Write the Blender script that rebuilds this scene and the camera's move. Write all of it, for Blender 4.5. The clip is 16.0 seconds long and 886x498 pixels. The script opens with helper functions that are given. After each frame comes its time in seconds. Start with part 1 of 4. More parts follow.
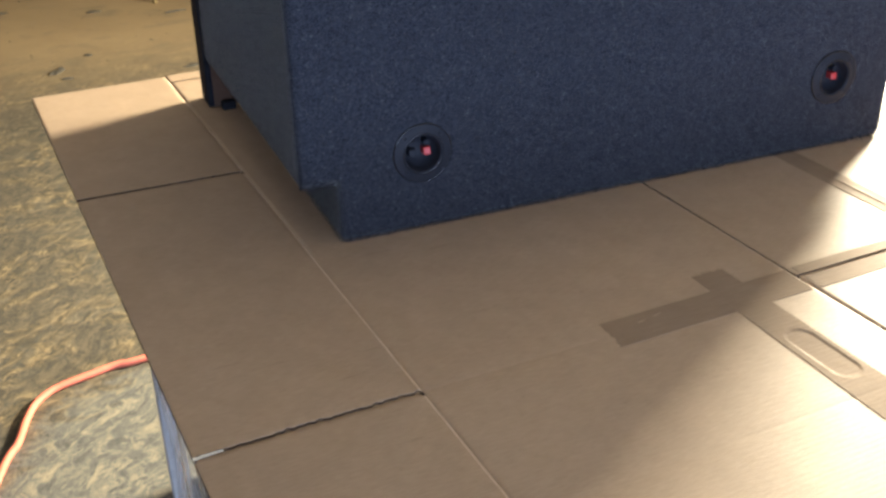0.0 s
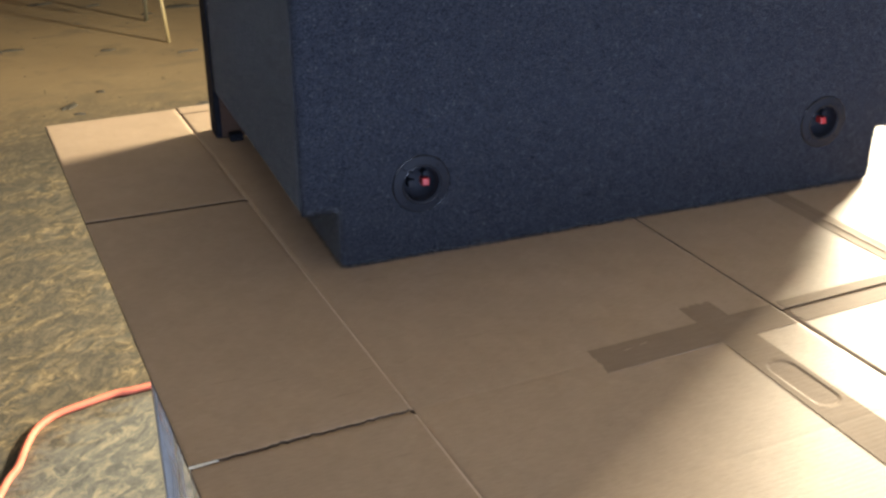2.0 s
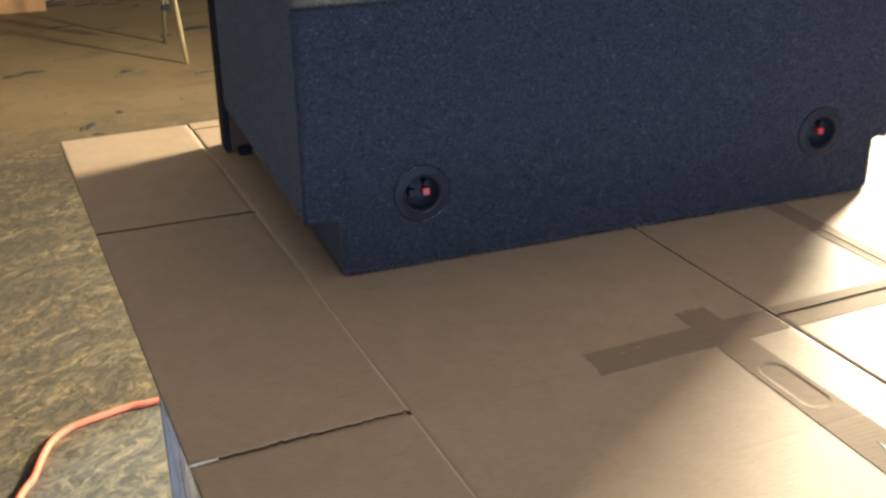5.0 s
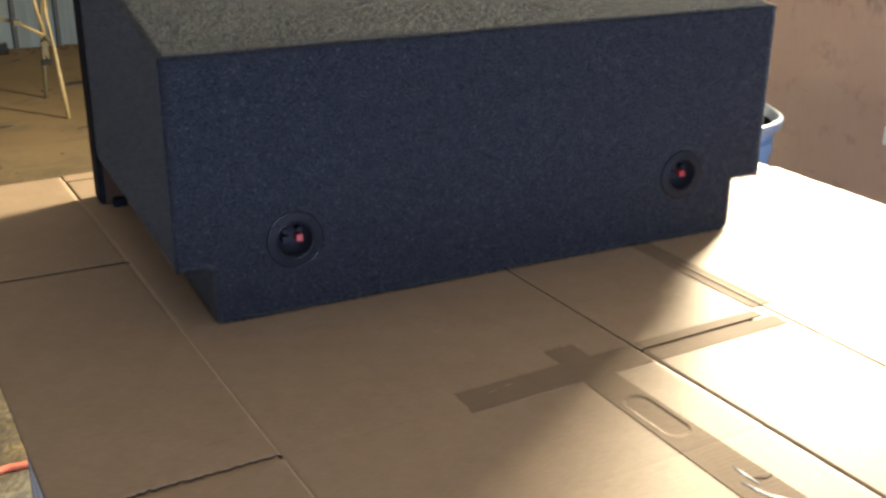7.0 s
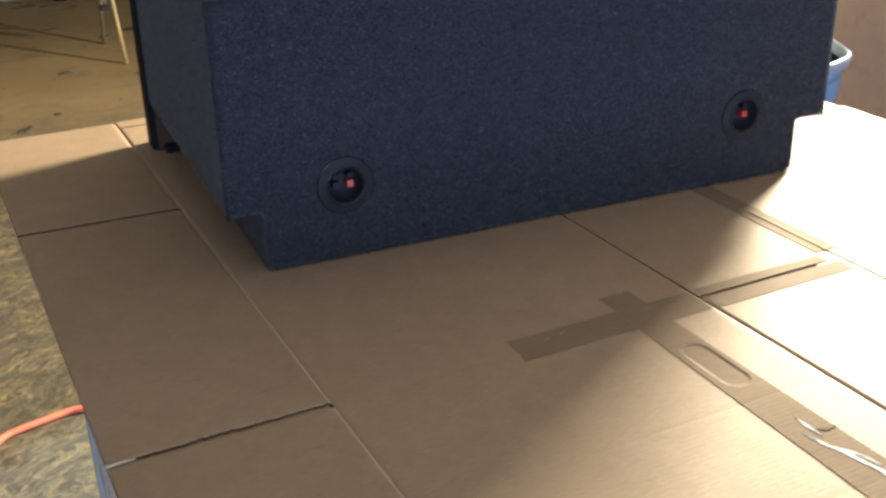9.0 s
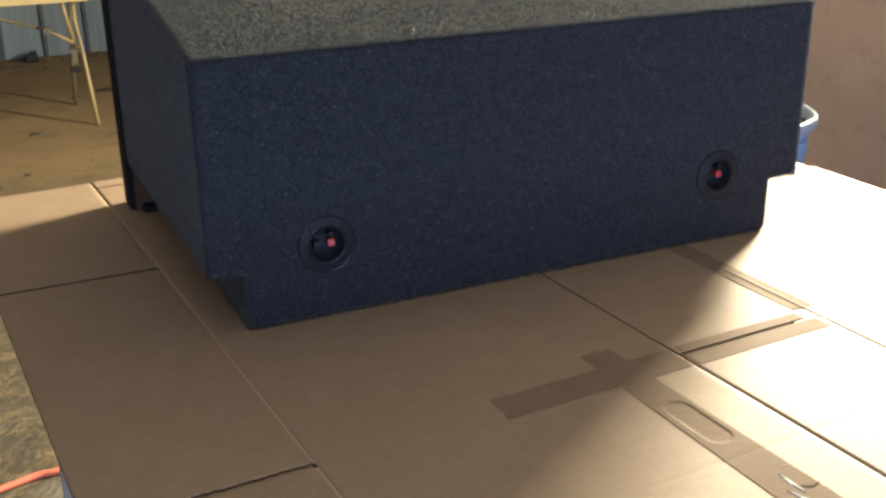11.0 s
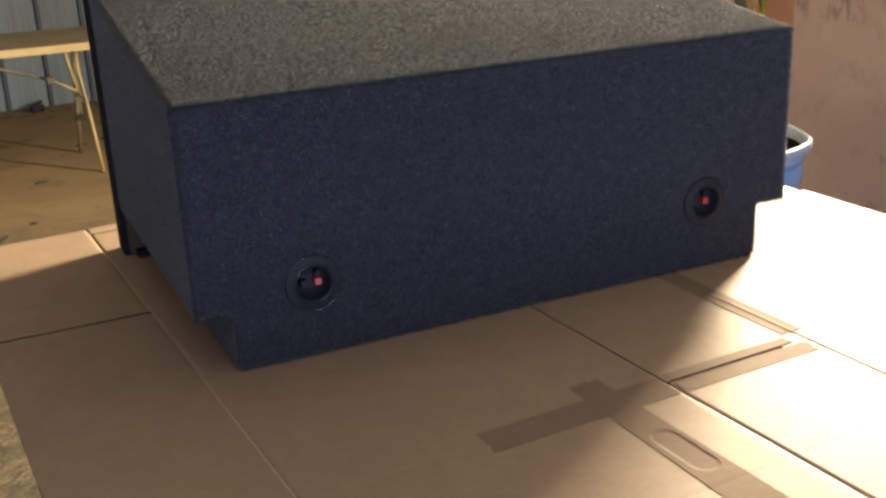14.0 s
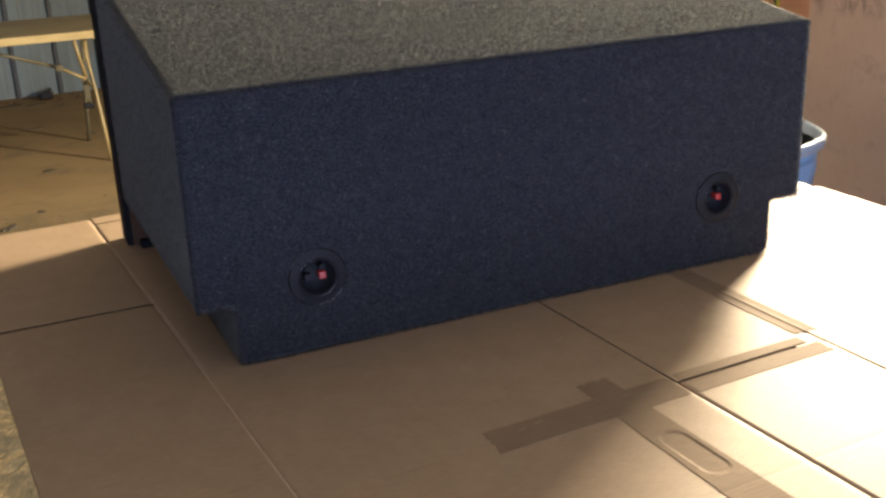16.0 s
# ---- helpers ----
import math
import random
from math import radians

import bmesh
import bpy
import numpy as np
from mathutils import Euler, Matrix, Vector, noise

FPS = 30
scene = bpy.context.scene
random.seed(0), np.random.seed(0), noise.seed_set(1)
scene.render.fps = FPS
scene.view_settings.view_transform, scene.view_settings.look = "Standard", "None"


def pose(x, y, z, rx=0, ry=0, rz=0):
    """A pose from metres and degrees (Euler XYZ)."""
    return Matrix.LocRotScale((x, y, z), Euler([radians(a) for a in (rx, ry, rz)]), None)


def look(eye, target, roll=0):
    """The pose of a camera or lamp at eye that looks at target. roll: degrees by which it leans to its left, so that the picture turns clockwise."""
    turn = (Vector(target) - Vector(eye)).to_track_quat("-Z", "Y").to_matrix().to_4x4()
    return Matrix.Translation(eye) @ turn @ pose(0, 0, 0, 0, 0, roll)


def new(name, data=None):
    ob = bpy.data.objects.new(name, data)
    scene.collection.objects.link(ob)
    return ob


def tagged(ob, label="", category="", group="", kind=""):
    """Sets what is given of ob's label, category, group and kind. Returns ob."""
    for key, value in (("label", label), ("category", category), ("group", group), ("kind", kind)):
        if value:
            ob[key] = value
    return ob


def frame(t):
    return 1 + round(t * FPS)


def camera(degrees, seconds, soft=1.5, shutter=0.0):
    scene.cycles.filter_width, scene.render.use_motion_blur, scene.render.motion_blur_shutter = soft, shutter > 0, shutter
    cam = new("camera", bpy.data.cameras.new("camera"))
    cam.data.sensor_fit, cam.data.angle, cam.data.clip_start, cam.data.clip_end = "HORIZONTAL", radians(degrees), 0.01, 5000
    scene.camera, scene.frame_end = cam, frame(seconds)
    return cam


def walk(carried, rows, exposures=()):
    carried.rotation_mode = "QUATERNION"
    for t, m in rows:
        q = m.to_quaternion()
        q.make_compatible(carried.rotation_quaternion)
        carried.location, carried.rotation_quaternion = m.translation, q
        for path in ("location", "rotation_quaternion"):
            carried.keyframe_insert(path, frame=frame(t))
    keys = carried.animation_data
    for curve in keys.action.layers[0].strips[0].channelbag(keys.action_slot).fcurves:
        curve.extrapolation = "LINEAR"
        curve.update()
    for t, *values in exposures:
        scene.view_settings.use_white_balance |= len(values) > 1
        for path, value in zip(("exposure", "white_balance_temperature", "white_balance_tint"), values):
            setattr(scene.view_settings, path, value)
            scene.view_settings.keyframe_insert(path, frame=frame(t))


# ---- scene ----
PATH = [
    (0, (-0.3803, -1.3239, 1.6126), (0.1477, -0.0125, 0.8634), -1.31),
    (0.5, (-0.3714, -1.3496, 1.6167), (0.1658, -0.0228, 0.9018), -1.48),
    (1, (-0.3803, -1.3691, 1.6129), (0.1661, -0.0401, 0.9091), -0.98),
    (1.5, (-0.3901, -1.3758, 1.6076), (0.1514, -0.0342, 0.9242), -0.22),
    (2, (-0.3878, -1.3776, 1.6091), (0.1452, -0.0346, 0.9218), -0.09),
    (2.5, (-0.3865, -1.3757, 1.6071), (0.1507, -0.0350, 0.9188), -0.01),
    (3, (-0.3837, -1.3809, 1.6120), (0.1367, -0.0312, 0.9281), -0.36),
    (3.5, (-0.3801, -1.3864, 1.6152), (0.1443, -0.0357, 0.9366), -0.44),
    (3.7, (-0.3822, -1.3863, 1.6127), (0.1479, -0.0363, 0.9371), -0.44),
    (5.8, (-0.3646, -1.4542, 1.6047), (0.1356, -0.0772, 0.9695), -1.00),
    (6, (-0.3607, -1.4591, 1.6097), (0.1751, -0.0863, 0.9864), -0.54),
    (6.5, (-0.3387, -1.4656, 1.6009), (0.2798, -0.1164, 1.0032), 0.38),
    (7, (-0.3524, -1.4613, 1.6024), (0.3086, -0.1282, 1.0141), 0.26),
    (7.5, (-0.3840, -1.4526, 1.5919), (0.1860, -0.0859, 0.9861), -0.44),
    (8, (-0.3812, -1.4546, 1.5792), (0.1388, -0.0760, 0.9556), -1.01),
    (8.5, (-0.3646, -1.4579, 1.5862), (0.1619, -0.0888, 0.9473), -1.29),
    (9, (-0.3316, -1.4375, 1.5948), (0.2370, -0.0981, 0.9294), -1.32),
    (9.5, (-0.3349, -1.4137, 1.5887), (0.2827, -0.0802, 0.9561), -0.42),
    (10, (-0.3417, -1.4206, 1.5928), (0.2823, -0.0799, 0.9819), -0.44),
    (10.2, (-0.3464, -1.4233, 1.5943), (0.2776, -0.0808, 0.9874), -0.47),
    (12.3, (-0.3512, -1.4513, 1.5915), (0.2659, -0.0841, 1.0347), -1.50),
    (12.5, (-0.3452, -1.4483, 1.5887), (0.2648, -0.0813, 1.0237), -1.62),
    (13, (-0.3261, -1.4456, 1.5880), (0.2753, -0.0796, 1.0117), -2.10),
    (13.5, (-0.3139, -1.4537, 1.5860), (0.3035, -0.0895, 1.0224), -2.45),
    (14, (-0.3173, -1.4597, 1.5960), (0.3007, -0.0843, 1.0609), -2.76),
    (14.5, (-0.3237, -1.4610, 1.5979), (0.2817, -0.0622, 1.1115), -2.65),
    (15, (-0.3186, -1.4559, 1.5935), (0.2870, -0.0615, 1.0947), -2.48),
    (15.5, (-0.3112, -1.4413, 1.5913), (0.2855, -0.0528, 1.0659), -2.33),
    (16, (-0.3017, -1.4329, 1.5897), (0.3021, -0.0558, 1.0431), -2.37),
]
cam = camera(44.24, 16.0, soft=2.8, shutter=0.5)
walk(cam, [(t, look(eye, target, roll)) for t, eye, target, roll in PATH],
     exposures=[(0, 0.88, 5880, 9), (1.0, 0.70, 5960, 9), (3.5, 0.66, 6000, 9), (6.0, 0.56, 6100, 9), (7.0, 0.43, 6300, 10), (7.5, 0.59, 6150, 9),
                (8.0, 0.62, 6080, 9), (9.0, 0.44, 6060, 9), (10.0, 0.29, 6050, 9), (12.5, 0.27, 6480, 13), (14.5, 0.23, 6650, 17), (16.0, 0.23, 6550, 14)])

# ---- world and light ----
world = bpy.data.worlds.new("world")
scene.world = world
world.use_nodes = True
wn = world.node_tree.nodes
sky = wn.new("ShaderNodeTexSky")
sky.sky_type = "NISHITA"
sky.sun_disc = False
sky.sun_elevation = radians(22)
sky.sun_rotation = radians(120)
world.node_tree.links.new(sky.outputs[0], wn["Background"].inputs[0])
wn["Background"].inputs[1].default_value = 0.10

TOP = 0.90            # height of the cardboard-covered work surface
X0, X1 = -5.6, 3.05    # room
Y0, Y1 = -4.2, 7.15
HC = 3.1
DX = 0.03             # middle of the opening added behind for the fill


def area_lamp(name, eye, target, sx, sy, power, colour, spread=180):
    d = bpy.data.lights.new(name, "AREA")
    d.shape, d.size, d.size_y, d.energy, d.color, d.spread = "RECTANGLE", sx, sy, power, colour, radians(spread)
    ob = new(name, d)
    ob.matrix_world = look(eye, target)
    return ob


# warm daylight in the east wall's window; cool fill added behind, source unseen
area_lamp("window_daylight", (3.03, 1.55, 1.65), (0.6, 0.89, 1.15), 0.61, 0.42, 560, (1.0, 0.865, 0.605))
area_lamp("rear_cool_fill", (DX, -4.05, 0.95), (0.3, 0.5, 1.1), 2.3, 1.5, 150, (0.58, 0.70, 1.0))


# ---- materials ----
def material(name, rough=0.7, metal=0.0, spec=0.5):
    m = bpy.data.materials.new(name)
    m.use_nodes = True
    b = m.node_tree.nodes["Principled BSDF"]
    b.inputs["Roughness"].default_value = rough
    b.inputs["Metallic"].default_value = metal
    b.inputs["Specular IOR Level"].default_value = spec
    return m, m.node_tree.nodes, m.node_tree.links, b


def tex_noise(n, l, scale, detail=4.0, rough=0.6, vec=None, dist=0.0):
    t = n.new("ShaderNodeTexNoise")
    t.inputs["Scale"].default_value = scale
    t.inputs["Detail"].default_value = detail
    t.inputs["Roughness"].default_value = rough
    t.inputs["Distortion"].default_value = dist
    if vec is not None:
        l.new(vec, t.inputs["Vector"])
    return t.outputs["Fac"]


def ramp(n, l, fac, stops):
    r = n.new("ShaderNodeValToRGB")
    el = r.color_ramp.elements
    while len(el) < len(stops):
        el.new(0.5)
    for e, (p, c) in zip(el, stops):
        e.position = p
        e.color = (*c, 1)
    l.new(fac, r.inputs[0])
    return r.outputs[0]


def mixc(n, l, fac, a, b, mode="MIX"):
    m = n.new("ShaderNodeMix")
    m.data_type, m.blend_type = "RGBA", mode
    for sock, v in ((m.inputs["Factor"], fac), (m.inputs["A"], a), (m.inputs["B"], b)):
        if isinstance(v, (int, float)):
            sock.default_value = v
        elif isinstance(v, tuple):
            sock.default_value = (*v, 1)
        else:
            l.new(v, sock)
    return m.outputs["Result"]


def coords(n, l, scale=(1, 1, 1), rot=(0, 0, 0), kind="Object"):
    c = n.new("ShaderNodeTexCoord")
    mp = n.new("ShaderNodeMapping")
    mp.inputs["Scale"].default_value = scale
    mp.inputs["Rotation"].default_value = rot
    l.new(c.outputs[kind], mp.inputs["Vector"])
    return mp.outputs[0]


def bump(n, l, b, height, strength=0.3, distance=0.002):
    k = n.new("ShaderNodeBump")
    k.inputs["Strength"].default_value = strength
    k.inputs["Distance"].default_value = distance
    l.new(height, k.inputs["Height"])
    l.new(k.outputs[0], b.inputs["Normal"])
    return k


def simple(name, colour, rough=0.6, metal=0.0, var=0.25, scale=12.0, bumpy=0.2, spec=0.5):
    """A plain surface with blotches at two scales and a fine relief."""
    m, n, l, b = material(name, rough, metal, spec)
    v = coords(n, l)
    big, fine = tex_noise(n, l, scale, 3, vec=v), tex_noise(n, l, scale * 14, 5, vec=v)
    c1 = tuple(c * (1 - var) for c in colour)
    c2 = tuple(min(1, c * (1 + var)) for c in colour)
    a = ramp(n, l, big, [(0.3, c1), (0.7, c2)])
    c = mixc(n, l, 0.35, a, ramp(n, l, fine, [(0.35, c1), (0.65, c2)]))
    l.new(c, b.inputs["Base Color"])
    bump(n, l, b, fine, bumpy, 0.001)
    return m


def carpet_material():
    m, n, l, b = material("charcoal_carpet", 0.95, 0.0, 0.12)
    v = coords(n, l)
    fine, mid, big = tex_noise(n, l, 330, 4, 0.75, vec=v), tex_noise(n, l, 95, 3, 0.6, vec=v), tex_noise(n, l, 6, 3, vec=v)
    c = ramp(n, l, fine, [(0.36, (0.018, 0.0190, 0.025)), (0.52, (0.030, 0.032, 0.041)), (0.70, (0.060, 0.063, 0.076))])
    c = mixc(n, l, 0.35, c, ramp(n, l, mid, [(0.36, (0.018, 0.019, 0.025)), (0.64, (0.046, 0.049, 0.061))]))
    c = mixc(n, l, ramp(n, l, big, [(0.3, (0.3, 0.3, 0.3)), (0.7, (0, 0, 0))]), c, (0.026, 0.028, 0.034))
    l.new(c, b.inputs["Base Color"])
    b.inputs["Sheen Weight"].default_value = 0.4
    b.inputs["Sheen Roughness"].default_value = 0.5
    bump(n, l, b, fine, 0.7, 0.0025)
    return m


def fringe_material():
    """Single loose fibres, paler than the pile: rim light put into their colour."""
    m, n, l, b = material("rim_lit_fibre", 0.7, 0.0, 0.3)
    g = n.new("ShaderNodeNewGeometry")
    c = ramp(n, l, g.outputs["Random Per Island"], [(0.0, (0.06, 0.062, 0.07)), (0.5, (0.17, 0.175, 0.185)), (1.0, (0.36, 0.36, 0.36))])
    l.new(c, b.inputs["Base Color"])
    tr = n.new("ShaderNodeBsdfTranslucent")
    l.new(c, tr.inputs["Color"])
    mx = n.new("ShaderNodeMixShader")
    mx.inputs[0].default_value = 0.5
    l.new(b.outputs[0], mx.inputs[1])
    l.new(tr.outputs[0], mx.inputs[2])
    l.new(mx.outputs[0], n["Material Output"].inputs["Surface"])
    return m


def pile_material():
    """Matted fibre tufts, each of its own shade of grey, clumped a little."""
    m, n, l, b = material("charcoal_carpet_pile", 0.95, 0.0, 0.10)
    g = n.new("ShaderNodeNewGeometry")
    v = coords(n, l)
    clump, big = tex_noise(n, l, 1.0, 4, 0.7, vec=coords(n, l, (110, 240, 240))), tex_noise(n, l, 7, 3, vec=v)
    c = ramp(n, l, g.outputs["Random Per Island"], [(0.0, (0.021, 0.0222, 0.029)), (0.40, (0.028, 0.0295, 0.038)), (0.70, (0.038, 0.040, 0.050)), (0.90, (0.054, 0.056, 0.066)), (0.97, (0.078, 0.078, 0.083)), (1.0, (0.125, 0.124, 0.122))])
    c = mixc(n, l, 0.8, c, ramp(n, l, clump, [(0.36, (0.72, 0.74, 0.76)), (0.5, (0.9, 0.9, 0.9)), (0.66, (1.0, 1.0, 1.0))]), "MULTIPLY")
    matted = tex_noise(n, l, 38, 4, 0.65, vec=v)
    c = mixc(n, l, 1.0, c, ramp(n, l, matted, [(0.36, (0.76, 0.78, 0.86)), (0.52, (1.0, 1.0, 1.0)), (0.66, (1.24, 1.22, 1.14))]), "MULTIPLY")
    c = mixc(n, l, ramp(n, l, big, [(0.3, (0.25, 0.25, 0.25)), (0.7, (0, 0, 0))]), c, (0.036, 0.038, 0.043))
    l.new(c, b.inputs["Base Color"])
    b.inputs["Sheen Weight"].default_value = 0.6
    b.inputs["Sheen Roughness"].default_value = 0.4
    b.inputs["Sheen Tint"].default_value = (0.95, 0.97, 0.93, 1)
    # thin fibres let some light through
    tr = n.new("ShaderNodeBsdfTranslucent")
    l.new(c, tr.inputs["Color"])
    mx = n.new("ShaderNodeMixShader")
    mx.inputs[0].default_value = 0.42
    l.new(b.outputs[0], mx.inputs[1])
    l.new(tr.outputs[0], mx.inputs[2])
    l.new(mx.outputs[0], n["Material Output"].inputs["Surface"])
    return m


def cardboard_material():
    m, n, l, b = material("cardboard", 0.62, 0.0, 0.35)
    v = coords(n, l)
    big = tex_noise(n, l, 3.5, 4, vec=v)
    grain = tex_noise(n, l, 1.0, 5, 0.7, vec=coords(n, l, (60, 420, 60)))
    spots = tex_noise(n, l, 60, 3, vec=v)
    w = n.new("ShaderNodeTexWave")
    w.wave_type, w.bands_direction = "BANDS", "Y"
    w.inputs["Scale"].default_value = 42
    w.inputs["Distortion"].default_value = 0.6
    l.new(v, w.inputs["Vector"])
    c = ramp(n, l, big, [(0.3, (0.39, 0.270, 0.176)), (0.7, (0.46, 0.327, 0.219))])
    c = mixc(n, l, 0.38, c, ramp(n, l, grain, [(0.35, (0.29, 0.205, 0.13)), (0.65, (0.48, 0.355, 0.24))]))
    c = mixc(n, l, ramp(n, l, spots, [(0.68, (0, 0, 0)), (0.8, (0.35, 0.35, 0.35))]), c, (0.20, 0.13, 0.08))
    mottle = tex_noise(n, l, 22, 4, 0.6, vec=v)
    c = mixc(n, l, 1.0, c, ramp(n, l, mottle, [(0.34, (0.955, 0.95, 0.94)), (0.66, (1.03, 1.025, 1.02))]), "MULTIPLY")
    # sparse thin scuffs
    scuff = tex_noise(n, l, 1.0, 2, 0.5, vec=coords(n, l, (7, 150, 7), (0, 0, 0.42)))
    c = mixc(n, l, ramp(n, l, scuff, [(0.69, (0, 0, 0)), (0.75, (0.4, 0.4, 0.4))]), c, (0.19, 0.13, 0.085))
    l.new(c, b.inputs["Base Color"])
    h = mixc(n, l, 0.74, w.outputs["Color"], grain)
    bump(n, l, b, h, 0.18, 0.0012)
    return m


def floor_material():
    m, n, l, b = material("dusty_concrete", 0.85, 0.0, 0.3)
    v = coords(n, l)
    big = tex_noise(n, l, 0.9, 4, 0.6, vec=v, dist=0.4)
    mid = tex_noise(n, l, 1.0, 5, 0.62, vec=coords(n, l, (4.2, 7.0, 4), (0, 0, 0.45)), dist=0.7)
    dab = tex_noise(n, l, 1.0, 6, 0.66, vec=coords(n, l, (9, 12, 11), (0, 0, -0.5)), dist=1.4)
    # combed curls of dust: a stretched grain on warped coordinates
    wn_ = n.new("ShaderNodeTexNoise")
    wn_.inputs["Scale"].default_value, wn_.inputs["Detail"].default_value = 4.0, 5.0
    l.new(v, wn_.inputs["Vector"])
    bend = n.new("ShaderNodeVectorMath")
    bend.operation = "MULTIPLY_ADD"
    l.new(wn_.outputs["Color"], bend.inputs[0])
    bend.inputs[1].default_value = (0.13, 0.13, 0.0)
    l.new(v, bend.inputs[2])
    comb = n.new("ShaderNodeMapping")
    comb.inputs["Scale"].default_value = (19, 33, 10)
    swing = n.new("ShaderNodeVectorRotate")
    swing.rotation_type = "Z_AXIS"
    swing.inputs["Angle"].default_value = -0.8
    l.new(bend.outputs[0], swing.inputs["Vector"])
    l.new(swing.outputs[0], comb.inputs["Vector"])
    curl = tex_noise(n, l, 1.0, 10, 0.78, vec=comb.outputs[0], dist=1.0)
    fine = tex_noise(n, l, 90, 5, 0.7, vec=v)
    # bare grey concrete swept round the work table, drifted sawdust further off
    sep = n.new("ShaderNodeSeparateXYZ")
    l.new(v, sep.inputs[0])

    def span(a, z, sock):
        r = n.new("ShaderNodeMapRange")
        r.interpolation_type = "SMOOTHSTEP"
        r.inputs["From Min"].default_value, r.inputs["From Max"].default_value = a, z
        l.new(sock, r.inputs["Value"])
        return r.outputs[0]

    far = span(3.1, 4.6, sep.outputs["Y"])
    dist = n.new("ShaderNodeVectorMath")
    dist.operation = "DISTANCE"
    l.new(v, dist.inputs[0])
    dist.inputs[1].default_value = (0.0, 0.55, 0.0)
    wob = n.new("ShaderNodeMath")
    wob.operation = "MULTIPLY_ADD"
    l.new(dab, wob.inputs[0])
    wob.inputs[1].default_value = 0.35
    l.new(dist.outputs["Value"], wob.inputs[2])
    swept = span(0.93, 0.78, wob.outputs[0])
    tan = ramp(n, l, big, [(0.3, (0.25, 0.17, 0.086)), (0.7, (0.36, 0.25, 0.126))])
    tan = mixc(n, l, ramp(n, l, mid, [(0.32, (0.6, 0.6, 0.6)), (0.47, (0, 0, 0))]), tan, (0.17, 0.13, 0.08))
    # dust nearer than the tan zone is darkened: floor shade painted in
    shaded_dust = ramp(n, l, curl, [(0.42, (0.034, 0.029, 0.020)), (0.50, (0.092, 0.069, 0.037)), (0.58, (0.235, 0.170, 0.090))])
    shaded_dust = mixc(n, l, ramp(n, l, dab, [(0.40, (0.75, 0.75, 0.75)), (0.54, (0, 0, 0))]), shaded_dust, ramp(n, l, curl, [(0.42, (0.034, 0.034, 0.032)), (0.60, (0.098, 0.086, 0.063))]))
    shaded_dust = mixc(n, l, ramp(n, l, mid, [(0.44, (0.85, 0.85, 0.85)), (0.56, (0, 0, 0))]), shaded_dust, ramp(n, l, curl, [(0.42, (0.028, 0.025, 0.021)), (0.59, (0.078, 0.064, 0.044))]))
    grey = ramp(n, l, curl, [(0.42, (0.058, 0.061, 0.060)), (0.50, (0.135, 0.130, 0.112)), (0.60, (0.29, 0.245, 0.165))])
    grey = mixc(n, l, ramp(n, l, dab, [(0.42, (0.55, 0.55, 0.55)), (0.54, (0, 0, 0))]), grey, (0.095, 0.096, 0.090))
    c = mixc(n, l, swept, mixc(n, l, far, shaded_dust, tan), grey)
    c = mixc(n, l, 0.14, c, ramp(n, l, fine, [(0.3, (0.06, 0.052, 0.038)), (0.7, (0.34, 0.28, 0.176))]))
    l.new(c, b.inputs["Base Color"])
    bump(n, l, b, fine, 0.35, 0.003)
    return m


def film_material():
    """Thin clear film: see-through where smooth, glints painted white along its crinkles."""
    m, n, l, b = material("clear_film", 0.25, 0.0, 0.6)
    cr = tex_noise(n, l, 1.0, 5, 0.6, vec=coords(n, l, (10, 34, 4.5), (0.12, 0, 0)), dist=1.6)
    b.inputs["Base Color"].default_value = (0.82, 0.78, 0.70, 1)
    bump(n, l, b, cr, 0.8, 0.02)
    clear = n.new("ShaderNodeBsdfTransparent")
    mx = n.new("ShaderNodeMixShader")
    l.new(ramp(n, l, cr, [(0.40, (0.22, 0.22, 0.22)), (0.55, (0.38, 0.38, 0.38)), (0.64, (0.92, 0.92, 0.92))]), mx.inputs[0])
    l.new(clear.outputs[0], mx.inputs[1])
    l.new(b.outputs[0], mx.inputs[2])
    l.new(mx.outputs[0], n["Material Output"].inputs["Surface"])
    return m


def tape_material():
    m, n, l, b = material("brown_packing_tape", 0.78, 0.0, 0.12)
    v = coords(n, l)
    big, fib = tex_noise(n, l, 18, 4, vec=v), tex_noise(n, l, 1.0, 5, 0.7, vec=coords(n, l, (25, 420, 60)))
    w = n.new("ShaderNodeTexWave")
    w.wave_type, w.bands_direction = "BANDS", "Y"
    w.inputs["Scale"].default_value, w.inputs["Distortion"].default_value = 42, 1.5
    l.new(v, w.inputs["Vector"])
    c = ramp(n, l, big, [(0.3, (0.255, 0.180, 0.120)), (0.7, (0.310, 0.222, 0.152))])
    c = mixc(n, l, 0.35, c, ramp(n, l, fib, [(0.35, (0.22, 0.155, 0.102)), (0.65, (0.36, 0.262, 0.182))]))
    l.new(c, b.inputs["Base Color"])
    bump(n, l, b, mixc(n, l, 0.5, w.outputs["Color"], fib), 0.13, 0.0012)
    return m


